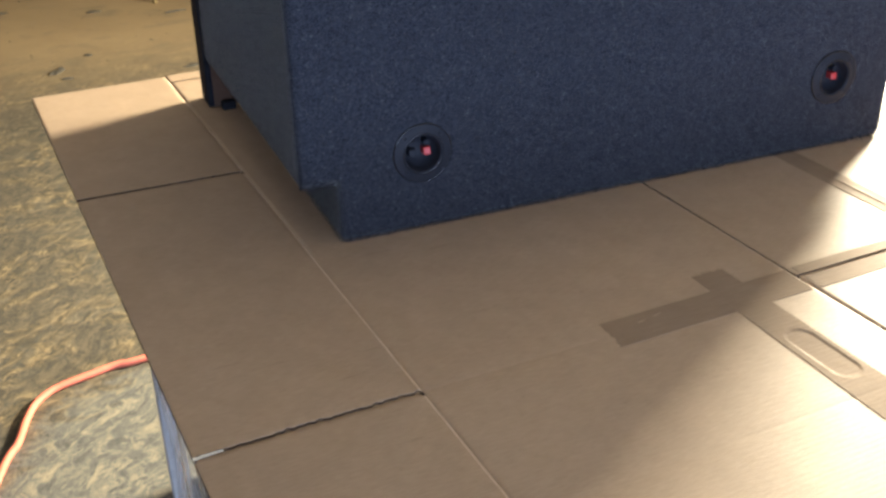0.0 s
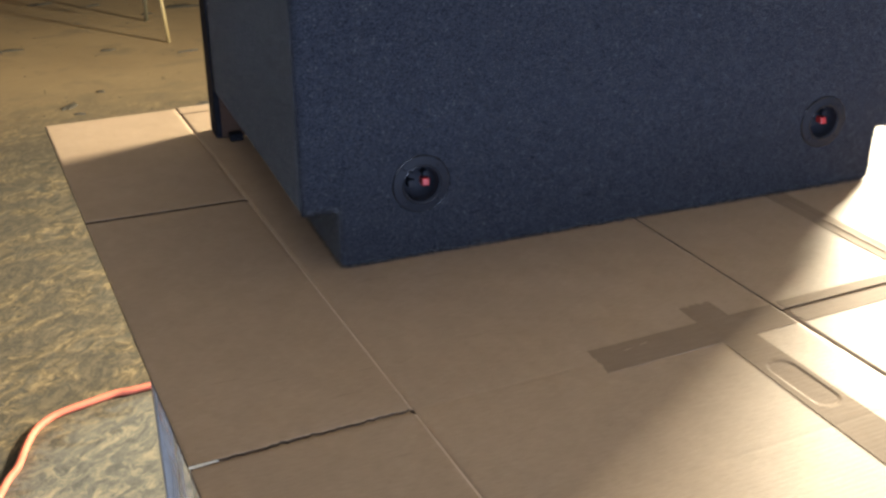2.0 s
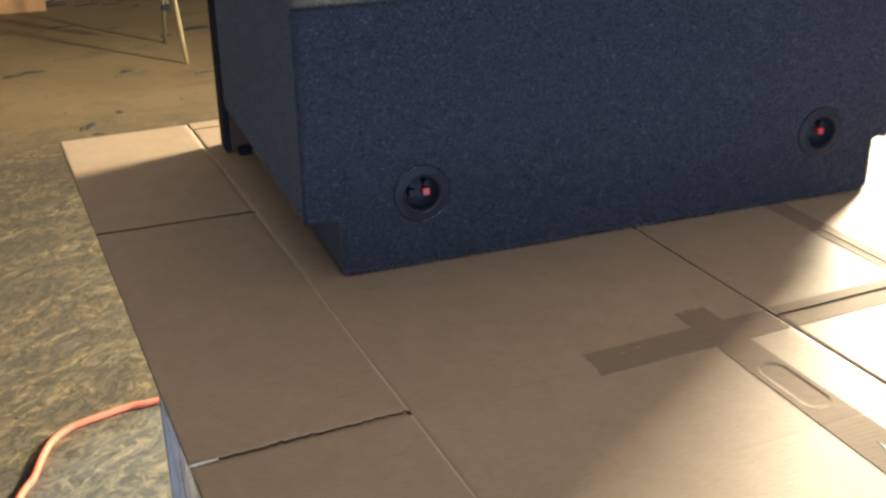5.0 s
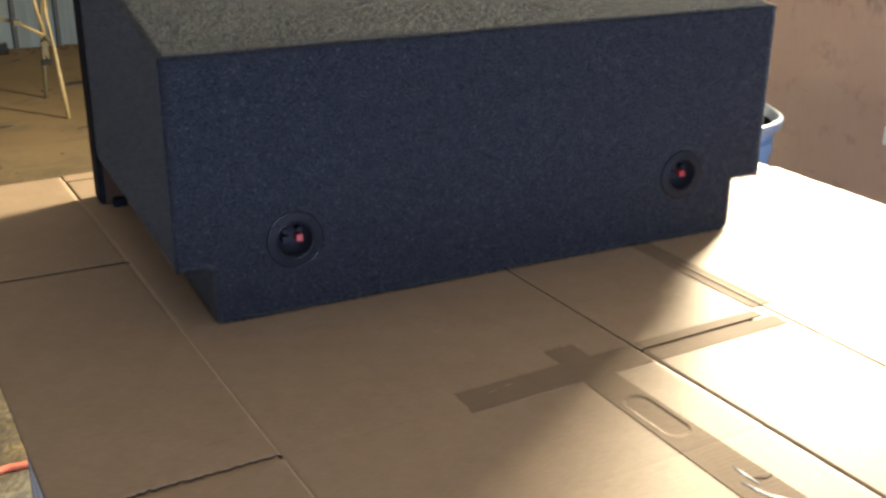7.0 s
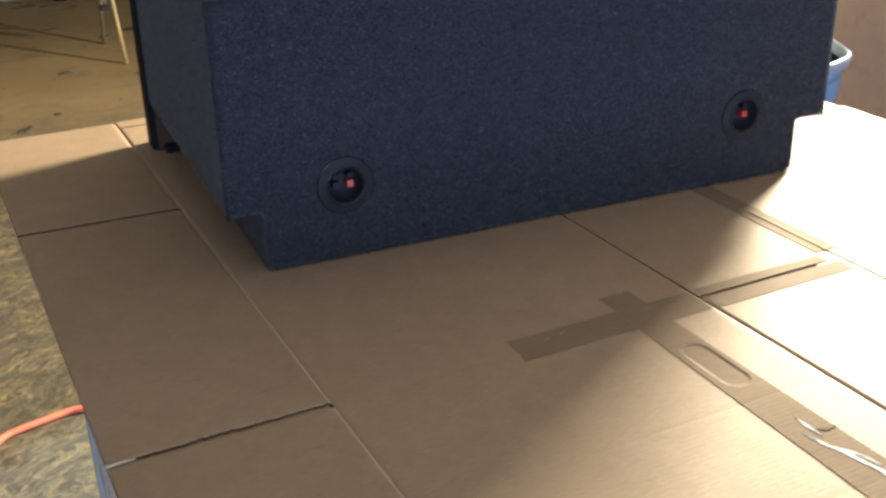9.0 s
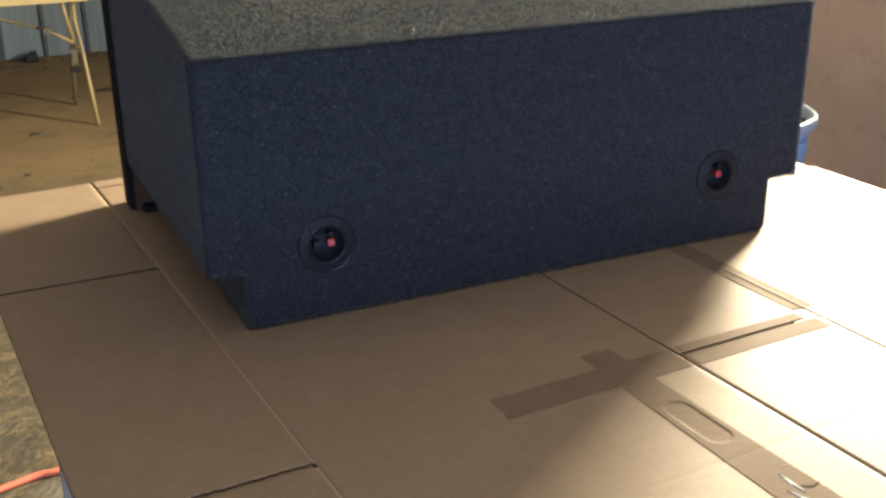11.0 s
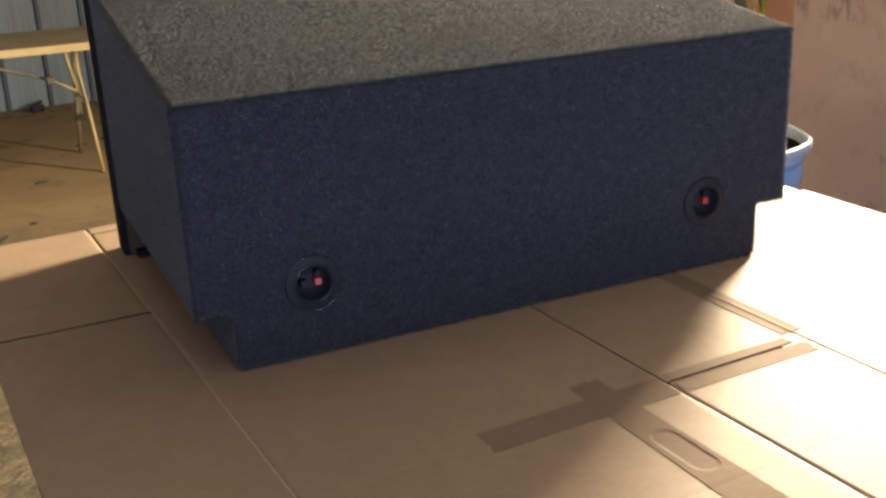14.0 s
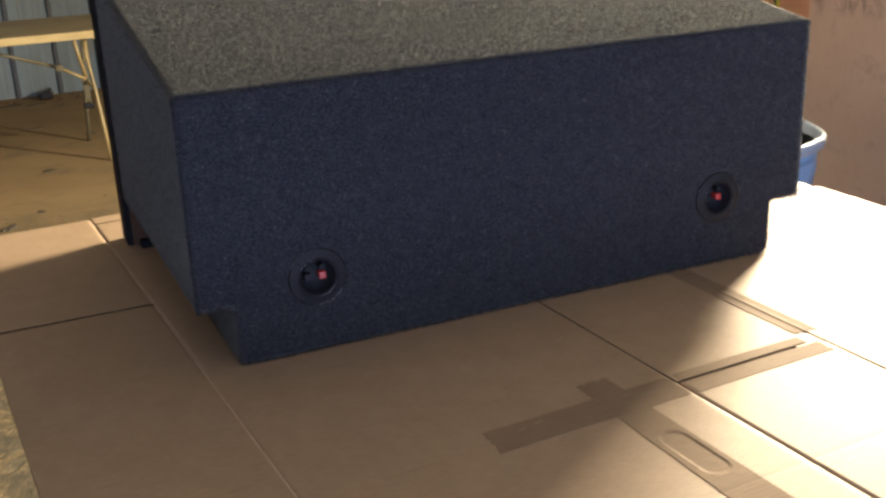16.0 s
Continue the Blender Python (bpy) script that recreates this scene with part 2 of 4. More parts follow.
def siding_material():
    m, n, l, b = material("blue_grey_metal_siding", 0.5, 0.0, 0.4)
    v = coords(n, l)
    streak = tex_noise(n, l, 1.0, 5, 0.65, vec=coords(n, l, (22, 22, 0.9)))
    spot = tex_noise(n, l, 5, 5, vec=v)
    c = ramp(n, l, streak, [(0.3, (0.155, 0.195, 0.215)), (0.52, (0.225, 0.28, 0.305)), (0.72, (0.18, 0.29, 0.39))])
    c = mixc(n, l, ramp(n, l, spot, [(0.55, (0, 0, 0)), (0.75, (0.5, 0.5, 0.5))]), c, (0.20, 0.17, 0.12))
    l.new(c, b.inputs["Base Color"])
    bump(n, l, b, spot, 0.06, 0.004)
    return m


def wood_material(name, dark, light, scale=(3, 40, 40), rough=0.6):
    m, n, l, b = material(name, rough, 0.0, 0.35)
    g = tex_noise(n, l, 1.0, 5, 0.6, vec=coords(n, l, scale), dist=0.6)
    s = tex_noise(n, l, 4.0, 4, vec=coords(n, l))
    c = ramp(n, l, g, [(0.3, dark), (0.7, light)])
    c = mixc(n, l, ramp(n, l, s, [(0.35, (0.4, 0.4, 0.4)), (0.65, (0, 0, 0))]), c, tuple(x * 0.6 for x in dark))
    l.new(c, b.inputs["Base Color"])
    bump(n, l, b, g, 0.2, 0.001)
    return m


def carton_material():
    m, n, l, b = material("scuffed_carton", 0.8, 0.0, 0.25)
    v = coords(n, l)
    big, spot = tex_noise(n, l, 2.2, 4, vec=v), tex_noise(n, l, 11, 4, 0.6, vec=v, dist=0.3)
    grain = tex_noise(n, l, 1.0, 4, vec=coords(n, l, (200, 200, 30)))
    c = ramp(n, l, big, [(0.3, (0.50, 0.345, 0.255)), (0.7, (0.58, 0.415, 0.31))])
    c = mixc(n, l, ramp(n, l, spot, [(0.57, (0, 0, 0)), (0.72, (0.32, 0.32, 0.32))]), c, (0.22, 0.15, 0.13))
    c = mixc(n, l, 0.12, c, ramp(n, l, grain, [(0.3, (0.2, 0.12, 0.07)), (0.7, (0.45, 0.3, 0.2))]))
    # hand smudges in a row under the upper edge, a few finer scratches aslant
    sep = n.new("ShaderNodeSeparateXYZ")
    l.new(v, sep.inputs[0])
    band = n.new("ShaderNodeMapRange")
    band.interpolation_type = "SMOOTHSTEP"
    band.inputs["From Min"].default_value, band.inputs["From Max"].default_value = 1.03, 1.10
    l.new(sep.outputs["Z"], band.inputs["Value"])
    smear = tex_noise(n, l, 1.0, 4, 0.6, vec=coords(n, l, (20, 24, 9)), dist=0.5)
    both = mixc(n, l, 1.0, ramp(n, l, smear, [(0.50, (0, 0, 0)), (0.64, (0.75, 0.75, 0.75))]), band.outputs[0], "MULTIPLY")
    c = mixc(n, l, both, c, (0.20, 0.145, 0.125))
    scratch = tex_noise(n, l, 1.0, 2, 0.5, vec=coords(n, l, (6, 6, 70), (0.35, 0, 0)))
    c = mixc(n, l, ramp(n, l, scratch, [(0.68, (0, 0, 0)), (0.74, (0.35, 0.35, 0.35))]), c, (0.24, 0.17, 0.14))
    l.new(c, b.inputs["Base Color"])
    bump(n, l, b, grain, 0.1, 0.001)
    return m


M = {}
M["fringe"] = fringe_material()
M["carpet"] = carpet_material()
M["pile"] = pile_material()
M["cardboard"] = cardboard_material()
M["floor"] = floor_material()
M["siding"] = siding_material()
M["wall"] = simple("grey_wall_board", (0.13, 0.132, 0.135), 0.85, 0, 0.2, 2.5)
M["ceiling"] = simple("ceiling_board", (0.21, 0.206, 0.20), 0.9, 0, 0.12, 2)
M["wood"] = simple("bare_wood", (0.50, 0.37, 0.23), 0.65, 0, 0.25, 6)
M["stud"] = simple("reddish_brown_timber", (0.36, 0.215, 0.165), 0.7, 0, 0.3, 7)
M["carton"] = carton_material()
M["film"] = film_material()
M["table_wood"] = wood_material("worn_tabletop", (0.30, 0.24, 0.14), (0.44, 0.36, 0.22))
M["pale_wood"] = wood_material("pale_edge_strip", (0.52, 0.40, 0.19), (0.66, 0.53, 0.28))
# darker than the tan tubes: shade on the back legs, put into the colour
M["shaded_olive_tube"] = simple("shaded_olive_steel", (0.13, 0.115, 0.07), 0.5, 0, 0.25, 14)
M["tan_tube"] = simple("tan_painted_steel", (0.38, 0.29, 0.14), 0.42, 0, 0.2, 14)
M["insulation"] = simple("grey_green_insulation", (0.22, 0.24, 0.20), 0.9, 0, 0.25, 4, 0.4)
M["white_paint"] = simple("white_painted_timber", (0.90, 0.88, 0.80), 0.6, 0, 0.05, 5)
M["cream"] = simple("cream_curtain", (0.80, 0.74, 0.60), 0.85, 0, 0.12, 6, 0.3)
M["yellow"] = simple("yellow_cord", (0.70, 0.58, 0.06), 0.4, 0, 0.1, 30)
M["green"] = simple("green_cord", (0.30, 0.62, 0.14), 0.4, 0, 0.1, 30)
M["rib"] = simple("dark_blue_grey_rib", (0.075, 0.085, 0.10), 0.5, 0, 0.35, 6, 0.1)
M["grey_strip"] = simple("blue_grey_strap", (0.36, 0.345, 0.32), 0.5, 0, 0.2, 10)
M["white"] = simple("torn_white_paper", (0.88, 0.88, 0.87), 0.5, 0, 0.05, 30)
M["plywood"] = simple("orange_brown_plywood", (0.45, 0.24, 0.10), 0.7, 0, 0.2, 5)
M["rim"] = simple("pale_rim", (0.46, 0.53, 0.62), 0.4, 0, 0.25, 25, 0.3)
M["black_carpet"] = simple("black_trim_carpet", (0.016, 0.017, 0.022), 0.95, 0, 0.4, 60, 0.6, 0.1)
M["liner"] = simple("black_bag_film", (0.012, 0.012, 0.013), 0.3, 0, 0.3, 12, 0.5)
M["debris"] = simple("dark_chip", (0.055, 0.045, 0.03), 0.8, 0, 0.35, 40)
M["litter"] = simple("reddish_brown_litter", (0.17, 0.095, 0.055), 0.85, 0, 0.4, 30)
M["black"] = simple("black_plastic", (0.015, 0.016, 0.020), 0.5, 0, 0.2, 30, 0.2, 0.3)
M["cap"] = simple("worn_grey_carpet", (0.055, 0.050, 0.045), 0.95, 0, 0.4, 60, 0.6, 0.1)
M["black_wood"] = simple("dark_brown_edge", (0.040, 0.024, 0.017), 0.85, 0, 0.3, 20, 0.3, 0.1)
# fibreboard tone lowered to carry the shade under the overhang
M["mdf"] = simple("shaded_fibreboard", (0.07, 0.035, 0.018), 0.8, 0, 0.2, 20)
M["cup"] = simple("glossy_black_plastic", (0.014, 0.0148, 0.019), 0.6, 0, 0.15, 30, 0.04, 0.16)
M["bead"] = simple("shiny_black_bead", (0.010, 0.0105, 0.013), 0.18, 0, 0.1, 30, 0.02, 0.4)
M["red"] = simple("red_plastic", (0.45, 0.035, 0.030), 0.45, 0, 0.15, 40)
M["blue"] = simple("blue_plastic", (0.27, 0.46, 0.72), 0.3, 0, 0.2, 9, 0.25)
M["cord"] = simple("orange_cord_jacket", (0.70, 0.175, 0.10), 0.7, 0, 0.22, 26)
M["tape"] = tape_material()
# cut edges darker than the board: shade inside the flutes, put into the colour
M["shaded_cut_edge"] = simple("shaded_fluted_edge", (0.11, 0.082, 0.062), 0.9, 0, 0.6, 90, 0.5, 0.1)
# paler crease strip: light on the fold's slope, put into the colour
M["crease_highlight"] = simple("pale_crease_highlight", (0.60, 0.45, 0.325), 0.7, 0, 0.15, 40, 0.2)


# ---- mesh helpers ----
def finish(bm, name, mat, parent=None, label="", smooth=False):
    me = bpy.data.meshes.new(name)
    bmesh.ops.recalc_face_normals(bm, faces=bm.faces)
    bm.to_mesh(me)
    bm.free()
    me.materials.append(mat)
    if smooth:
        for p in me.polygons:
            p.use_smooth = True
    ob = new(name, me)
    if parent is not None:
        ob.parent = parent
    if label:
        ob["label"] = label
    return ob


def part(name, bm, mat, parent, label="", smooth=False):
    return finish(bm, name, mat, parent, label, smooth)


def thing(name, loc, label, category, group="", kind=""):
    e = new(name)
    e.location = loc
    return tagged(e, label, category, group, kind)


def add_box(bm, x0, y0, z0, x1, y1, z1, bevel=0.0, seg=2):
    r = bmesh.ops.create_cube(bm, size=1.0)
    vs = r["verts"]
    for v in vs:
        v.co = Vector(((x0 + x1) / 2 + v.co.x * (x1 - x0), (y0 + y1) / 2 + v.co.y * (y1 - y0), (z0 + z1) / 2 + v.co.z * (z1 - z0)))
    if bevel > 0:
        es = {e for v in vs for e in v.link_edges}
        bmesh.ops.bevel(bm, geom=list(es), offset=bevel, segments=seg, affect="EDGES", profile=0.5)
    return bm


def box_bm(x0, y0, z0, x1, y1, z1, bevel=0.0, seg=2):
    return add_box(bmesh.new(), x0, y0, z0, x1, y1, z1, bevel, seg)


def prism_bm(outline, y0, y1, bevel=0.0, seg=3, top=None):
    """An outline in x, z drawn out from y0 to y1; top(x, y, z) may give new places."""
    bm = bmesh.new()
    a = [bm.verts.new((x, y0, z)) for x, z in outline]
    b = [bm.verts.new((x, y1, z)) for x, z in outline]
    bm.faces.new(a)
    bm.faces.new(b[::-1])
    k = len(a)
    for i in range(k):
        j = (i + 1) % k
        bm.faces.new((a[j], a[i], b[i], b[j]))
    if top:
        for v in bm.verts:
            v.co = Vector(top(*v.co))
    bmesh.ops.recalc_face_normals(bm, faces=bm.faces)
    if bevel:
        bmesh.ops.bevel(bm, geom=list(bm.edges), offset=bevel, segments=seg, affect="EDGES", profile=0.5)
    return bm


def tube_bm(points, radius, sides=10, closed=False):
    """A round tube along a line of points."""
    bm = bmesh.new()
    pts = [Vector(p) for p in points]
    rings = []
    k = len(pts)
    up = Vector((0, 0, 1))
    for i, p in enumerate(pts):
        d = (pts[(i + 1) % k] - pts[i - 1]) if closed else (pts[min(i + 1, k - 1)] - pts[max(i - 1, 0)])
        d.normalize()
        s = d.cross(up if abs(d.z) < 0.95 else Vector((1, 0, 0))).normalized()
        t = s.cross(d)
        rings.append([bm.verts.new(p + radius * (math.cos(a) * s + math.sin(a) * t)) for a in (2 * math.pi * j / sides for j in range(sides))])
    for i in range(k if closed else k - 1):
        r0, r1 = rings[i], rings[(i + 1) % k]
        for j in range(sides):
            bm.faces.new((r0[j], r0[(j + 1) % sides], r1[(j + 1) % sides], r1[j]))
    if not closed:
        bm.faces.new(rings[0])
        bm.faces.new(rings[-1][::-1])
    return bm


def lathe_bm(profile, sides=48, axis="Z", cap=True):
    """A profile of (radius, height) turned about an axis."""
    bm = bmesh.new()
    rings = []
    for r, h in profile:
        ring = []
        for j in range(sides):
            a = 2 * math.pi * j / sides
            p = (r * math.cos(a), r * math.sin(a), h)
            if axis == "Y":
                p = (p[0], h, p[1])
            ring.append(bm.verts.new(p))
        rings.append(ring)
    for r0, r1 in zip(rings, rings[1:]):
        for j in range(sides):
            bm.faces.new((r0[j], r0[(j + 1) % sides], r1[(j + 1) % sides], r1[j]))
    for ring in (rings[0], rings[-1]) if cap else ():
        if (ring[0].co - ring[sides // 2].co).length > 1e-5:
            bm.faces.new(ring)
    bmesh.ops.remove_doubles(bm, verts=bm.verts, dist=1e-6)
    return bm


def structure(ob, label):
    return tagged(ob, label, kind="structure")


# ---- room ----
structure(finish(box_bm(X0 - 0.2, Y0 - 0.2, -0.2, X1 + 0.2, Y1 + 0.2, 0), "floor", M["floor"]), "dusty tan concrete shop floor with dark scuffs")
# ceiling and west wall are unseen; they close the room and set the bounce
structure(finish(box_bm(X0 - 0.2, Y0 - 0.2, HC, X1 + 0.2, Y1 + 0.2, HC + 0.15), "ceiling", M["ceiling"]), "unseen boarded ceiling, toned for bounced light")
structure(finish(box_bm(X0 - 0.15, Y0, 0, X0, Y1, HC), "wall_west", M["wall"]), "unseen grey boarded wall, set back to cut bounced light")
# east wall with its window opening
WY0, WY1, WZ0, WZ1 = 1.235, 1.865, 1.39, 1.91
bm = bmesh.new()
add_box(bm, X1, Y0, 0, X1 + 0.15, WY0, HC)
add_box(bm, X1, WY1, 0, X1 + 0.15, Y1, HC)
add_box(bm, X1, WY0, 0, X1 + 0.15, WY1, WZ0)
add_box(bm, X1, WY0, WZ1, X1 + 0.15, WY1, HC)
structure(finish(bm, "wall_east", M["insulation"]), "grey-green insulated wall with timber posts")
window = structure(new("window_1"), "small bright window in a timber frame")
for y0, y1, z0, z1 in ((WY0, WY0 + 0.03, WZ0, WZ1), (WY1 - 0.03, WY1, WZ0, WZ1), (WY0 + 0.03, WY1 - 0.03, WZ0, WZ0 + 0.03), (WY0 + 0.03, WY1 - 0.03, WZ1 - 0.03, WZ1)):
    part("frame", box_bm(X1 + 0.03, y0, z0, X1 + 0.10, y1, z1, 0.004), M["stud"], window)
# unseen wall behind, with a wide opening added for the cool fill
bm = bmesh.new()
add_box(bm, X0, Y0 - 0.15, 0, DX - 1.2, Y0, HC)
add_box(bm, DX + 1.2, Y0 - 0.15, 0, X1, Y0, HC)
add_box(bm, DX - 1.2, Y0 - 0.15, 1.75, DX + 1.2, Y0, HC)
structure(finish(bm, "wall_south", M["wall"]), "unseen grey rear wall, opened for the added cool fill")
structure(finish(box_bm(-8, -12, -0.2, 8, Y0 - 0.2, -0.02), "ground", M["wall"]), "unseen pale ground added beyond the rear opening")

# north wall: ribbed metal siding, a major rib every 0.3035 m and two low ribs between
siding = structure(new("wall_north"), "blue-grey ribbed metal siding wall with dark ribs")
part("backing", box_bm(X0, Y1 + 0.02, 0, X1, Y1 + 0.15, HC), M["siding"], siding)


def rib_bm(w, d):
    return prism_bm([(-w / 2, 0), (w / 2, 0), (w / 2, HC), (-w / 2, HC)], -d + 0.02, 0.0195, 0, 1, lambda x, y, z: (x * (0.62 if y < 0.019 else 1.0), y, z))


major, minor = rib_bm(0.036, 0.030), rib_bm(0.030, 0.0015)
me_major, me_minor = bpy.data.meshes.new("rib"), bpy.data.meshes.new("low_rib")
for bm, me, mat in ((major, me_major, M["rib"]), (minor, me_minor, M["siding"])):
    bm.to_mesh(me)
    bm.free()
    me.materials.append(mat)
k = 0
x = 0.088 - 0.3035 * 18
while x < X1 - 0.05:
    for nm, me, dx in (("rib", me_major, 0), ("low_rib", me_minor, 0.101), ("low_rib", me_minor, 0.202)):
        if X0 + 0.05 < x + dx < X1 - 0.05:
            r = new(nm, me)
            r.parent = siding
            r.location = (x + dx, Y1, 0)
    x += 0.3035

# timber posts, boards and cords along the east wall
def post(x0, y0, x1, y1, z1, mat, label, cat="post", z0=0.0, lean=0.0):
    p = finish(box_bm(x0, y0, z0, x1, y1, z1, 0.005), "wall_post", mat)
    if lean:
        for v in p.data.vertices:
            v.co.y += lean * (v.co.z - z0)
    return tagged(p, label, cat)


post(2.97, 2.075, X1, 2.32, HC, M["stud"], "wide reddish-brown timber post at the wall")
post(2.93, 2.665, 2.985, 2.745, HC, M["white_paint"], "white painted timber upright at the wall", lean=-0.02)
post(2.99, 2.85, X1, 2.94, HC, M["stud"], "narrow reddish-brown timber stud at the wall", "stud")
post(3.00, 3.55, X1, 3.63, HC, M["stud"], "narrow reddish-brown timber stud at the wall", "stud")
for y, lean in ((2.57, 0.38), (2.40, 0.36)):
    p = finish(box_bm(3.0, y, 0.55, 3.035, y + 0.05, 1.25, 0.004), "timber_brace", M["wood"])
    for v in p.data.vertices:
        v.co.y += lean * (v.co.z - 0.85)
    tagged(p, "thin bare timber brace fixed aslant to the wall", "brace", "timber braces")
curtain = bmesh.new()
n_c = 40
row0, row1 = [], []
for i in range(n_c + 1):
    y = 1.87 + 0.20 * i / n_c
    x = 3.0 + 0.009 * math.sin(i * 1.25) + 0.004 * math.sin(i * 0.37)
    row0.append(curtain.verts.new((x, y, 1.0)))
    row1.append(curtain.verts.new((x, y, 2.2)))
for i in range(n_c):
    curtain.faces.new((row0[i], row0[i + 1], row1[i + 1], row1[i]))
bmesh.ops.solidify(curtain, geom=list(curtain.faces), thickness=0.004)
tagged(finish(curtain, "window_curtain", M["cream"], smooth=True), "cream gathered curtain hanging beside the window", "curtain")
for mat, y0, y1, lab in ((M["yellow"], 2.372, 0.034, "yellow cord hanging down the wall"), (M["green"], 2.384, -0.020, "green cord hanging down the wall")):
    pts = [(3.02 - 0.01 * math.sin(z * 3), y0 + y1 * min(1.0, max(0.0, (z - 0.90) / 0.17)) + 0.004 * math.sin(z * 9 + y0 * 40), z) for z in np.linspace(0.02, HC, 40)]
    tagged(finish(tube_bm(pts, 0.0085, 8), "hanging_cord", mat, smooth=True), lab, "cord", "hanging cords")

# ---- work table and cardboard ----
table = thing("work_table", (0, 0, 0), "wooden work table covered with flattened cardboard", "table")
part("tabletop", box_bm(-0.10, -0.95, TOP - 0.045, 1.27, 0.78, TOP - 0.009, 0.004), M["wood"], table)
for x in (-0.04, 1.20):
    for y in (-0.88, 0.70):
        part("leg", box_bm(x - 0.04, y - 0.04, 0, x + 0.04, y + 0.04, TOP - 0.045, 0.004), M["wood"], table)

ANG = radians(3.4)
GRID = Matrix.Translation((-0.028, -0.380, TOP)) @ Matrix.Rotation(ANG, 4, "Z")
CREASE, SOFT, FAINT, CUT, RAG = "crease", "soft", "faint", "cut", "rag"
HU, HV, HA, HB = 0.447, -0.147, 0.0184, 0.0535    # the oblong hand hole


def buckle(u, v):
    a = noise.noise(Vector((u * 2.3, v * 2.3, 0.3))) * 0.6 + noise.noise(Vector((u * 7, v * 4, 1.7))) * 0.25
    d = abs(v - 0.93 - 0.05 * u)
    fold = 0.0025 * max(0.0, 1 - d / 0.09) ** 2 if u < 0.0 else 0.0
    dent = 0.0
    for line, deep in ((-0.232, 0.00035), (-0.41, 0.00025), (0.262, 0.0002)):
        dent += deep * math.exp(-((v - line) / 0.004) ** 2)
    return -0.0016 * (0.5 + a) + fold - (dent if u > 0.02 else 0.0)


SEAM = 0.5475


def slant(u, v):
    """The long crease runs a little askew to the sheet's left edge."""
    f = u / SEAM if u < SEAM else (0.810 - u) / (0.810 - SEAM)
    return u - 0.0143 * v * min(1.0, max(0.0, f))


def hand_hole(u, v):
    dv = max(0.0, abs(v - HV) - (HB - HA))
    d = math.hypot(u - HU, dv) - HA
    return -0.0009 * min(1.0, max(0.0, 0.5 - d / 0.0013))


def grid_lines(a, b, step, extra=()):
    edge = (0.0, 0.0015, 0.0035, 0.006, 0.010, 0.018)
    out = [a + e for e in edge] + [b - e for e in edge] + [e for e in extra if a + 0.02 < e < b - 0.02]
    k = max(1, round((b - a - 0.04) / step))
    out += [a + 0.02 + (b - a - 0.04) * i / k for i in range(k + 1)]
    out = sorted(out)
    keep = [out[0]]
    for x in out[1:]:
        if x - keep[-1] > 0.0009:
            keep.append(x)
    return keep


def panel_bm(u0, v0, u1, v1, left, right, front, back, seed=0):
    """A slab of corrugated board: creased edges dip, cut edges are square, ragged ones torn."""
    rnd = random.Random(seed)
    ex_u = [HU - 0.03 + 0.0015 * i for i in range(41)] if u0 < HU < u1 and v0 < HV < v1 else []
    ex_v = [HV - 0.066 + 0.0018 * i for i in range(74)] + [-0.008 + 0.002 * i for i in range(7)] if ex_u else []
    if u0 > -0.1:
        ex_v = ex_v + [line + 0.003 * i for line in (-0.232, -0.41, 0.262) for i in range(-3, 4)]
    us = grid_lines(u0, u1, 0.006 if RAG in (front, back) else 0.03, ex_u)
    vs = grid_lines(v0, v1, 0.03, ex_v)
    jf = [rnd.uniform(0, 0.0055) * rnd.random() for _ in us]
    jb = [rnd.uniform(0, 0.0055) * rnd.random() for _ in us]
    bm = bmesh.new()
    top = []
    for j, v in enumerate(vs):
        row = []
        for i, u in enumerate(us):
            z = buckle(u, v) + hand_hole(u, v)
            if ex_u and u < 0.25:
                z -= 0.0004 * math.exp(-((v + 0.002) / 0.003) ** 2)
            for kind, d in ((left, u - u0), (right, u1 - u), (front, v - v0), (back, v1 - v)):
                if kind == CREASE:
                    z -= 0.0026 * max(0.0, 1 - d / 0.0068)
                elif kind == SOFT:
                    z -= 0.0026 * max(0.0, 1 - d / 0.0020)
                elif kind == FAINT:
                    z -= 0.0007 * max(0.0, 1 - d / 0.002)
                else:
                    z -= 0.0007 * max(0.0, 1 - d / 0.002)
            vv = v
            if front == RAG and j < 3:
                vv += jf[i] * (3 - j) / 3
            if back == RAG and j > len(vs) - 4:
                vv -= jb[i] * (j - len(vs) + 4) / 3
            vv += 0.052 * max(0.0, -u) * max(0.0, 1 - abs(v - 0.695) / 0.1)
            row.append(bm.verts.new((slant(u, vv), vv, z)))
        top.append(row)
    for r0, r1 in zip(top, top[1:]):
        for i in range(len(us) - 1):
            f = bm.faces.new((r0[i], r0[i + 1], r1[i + 1], r1[i]))
            # painted highlight along the creased right edge
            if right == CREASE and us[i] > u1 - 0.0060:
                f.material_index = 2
    rim = top[0] + [r[-1] for r in top[1:]] + top[-1][-2::-1] + [r[0] for r in top[-2:0:-1]]
    low = [bm.verts.new((p.co.x, p.co.y, -0.0085)) for p in rim]
    rim = [bm.verts.new(p.co) for p in rim]
    for i in range(len(rim)):
        j = (i + 1) % len(rim)
        bm.faces.new((rim[j], rim[i], low[i], low[j])).material_index = 1
    return bm


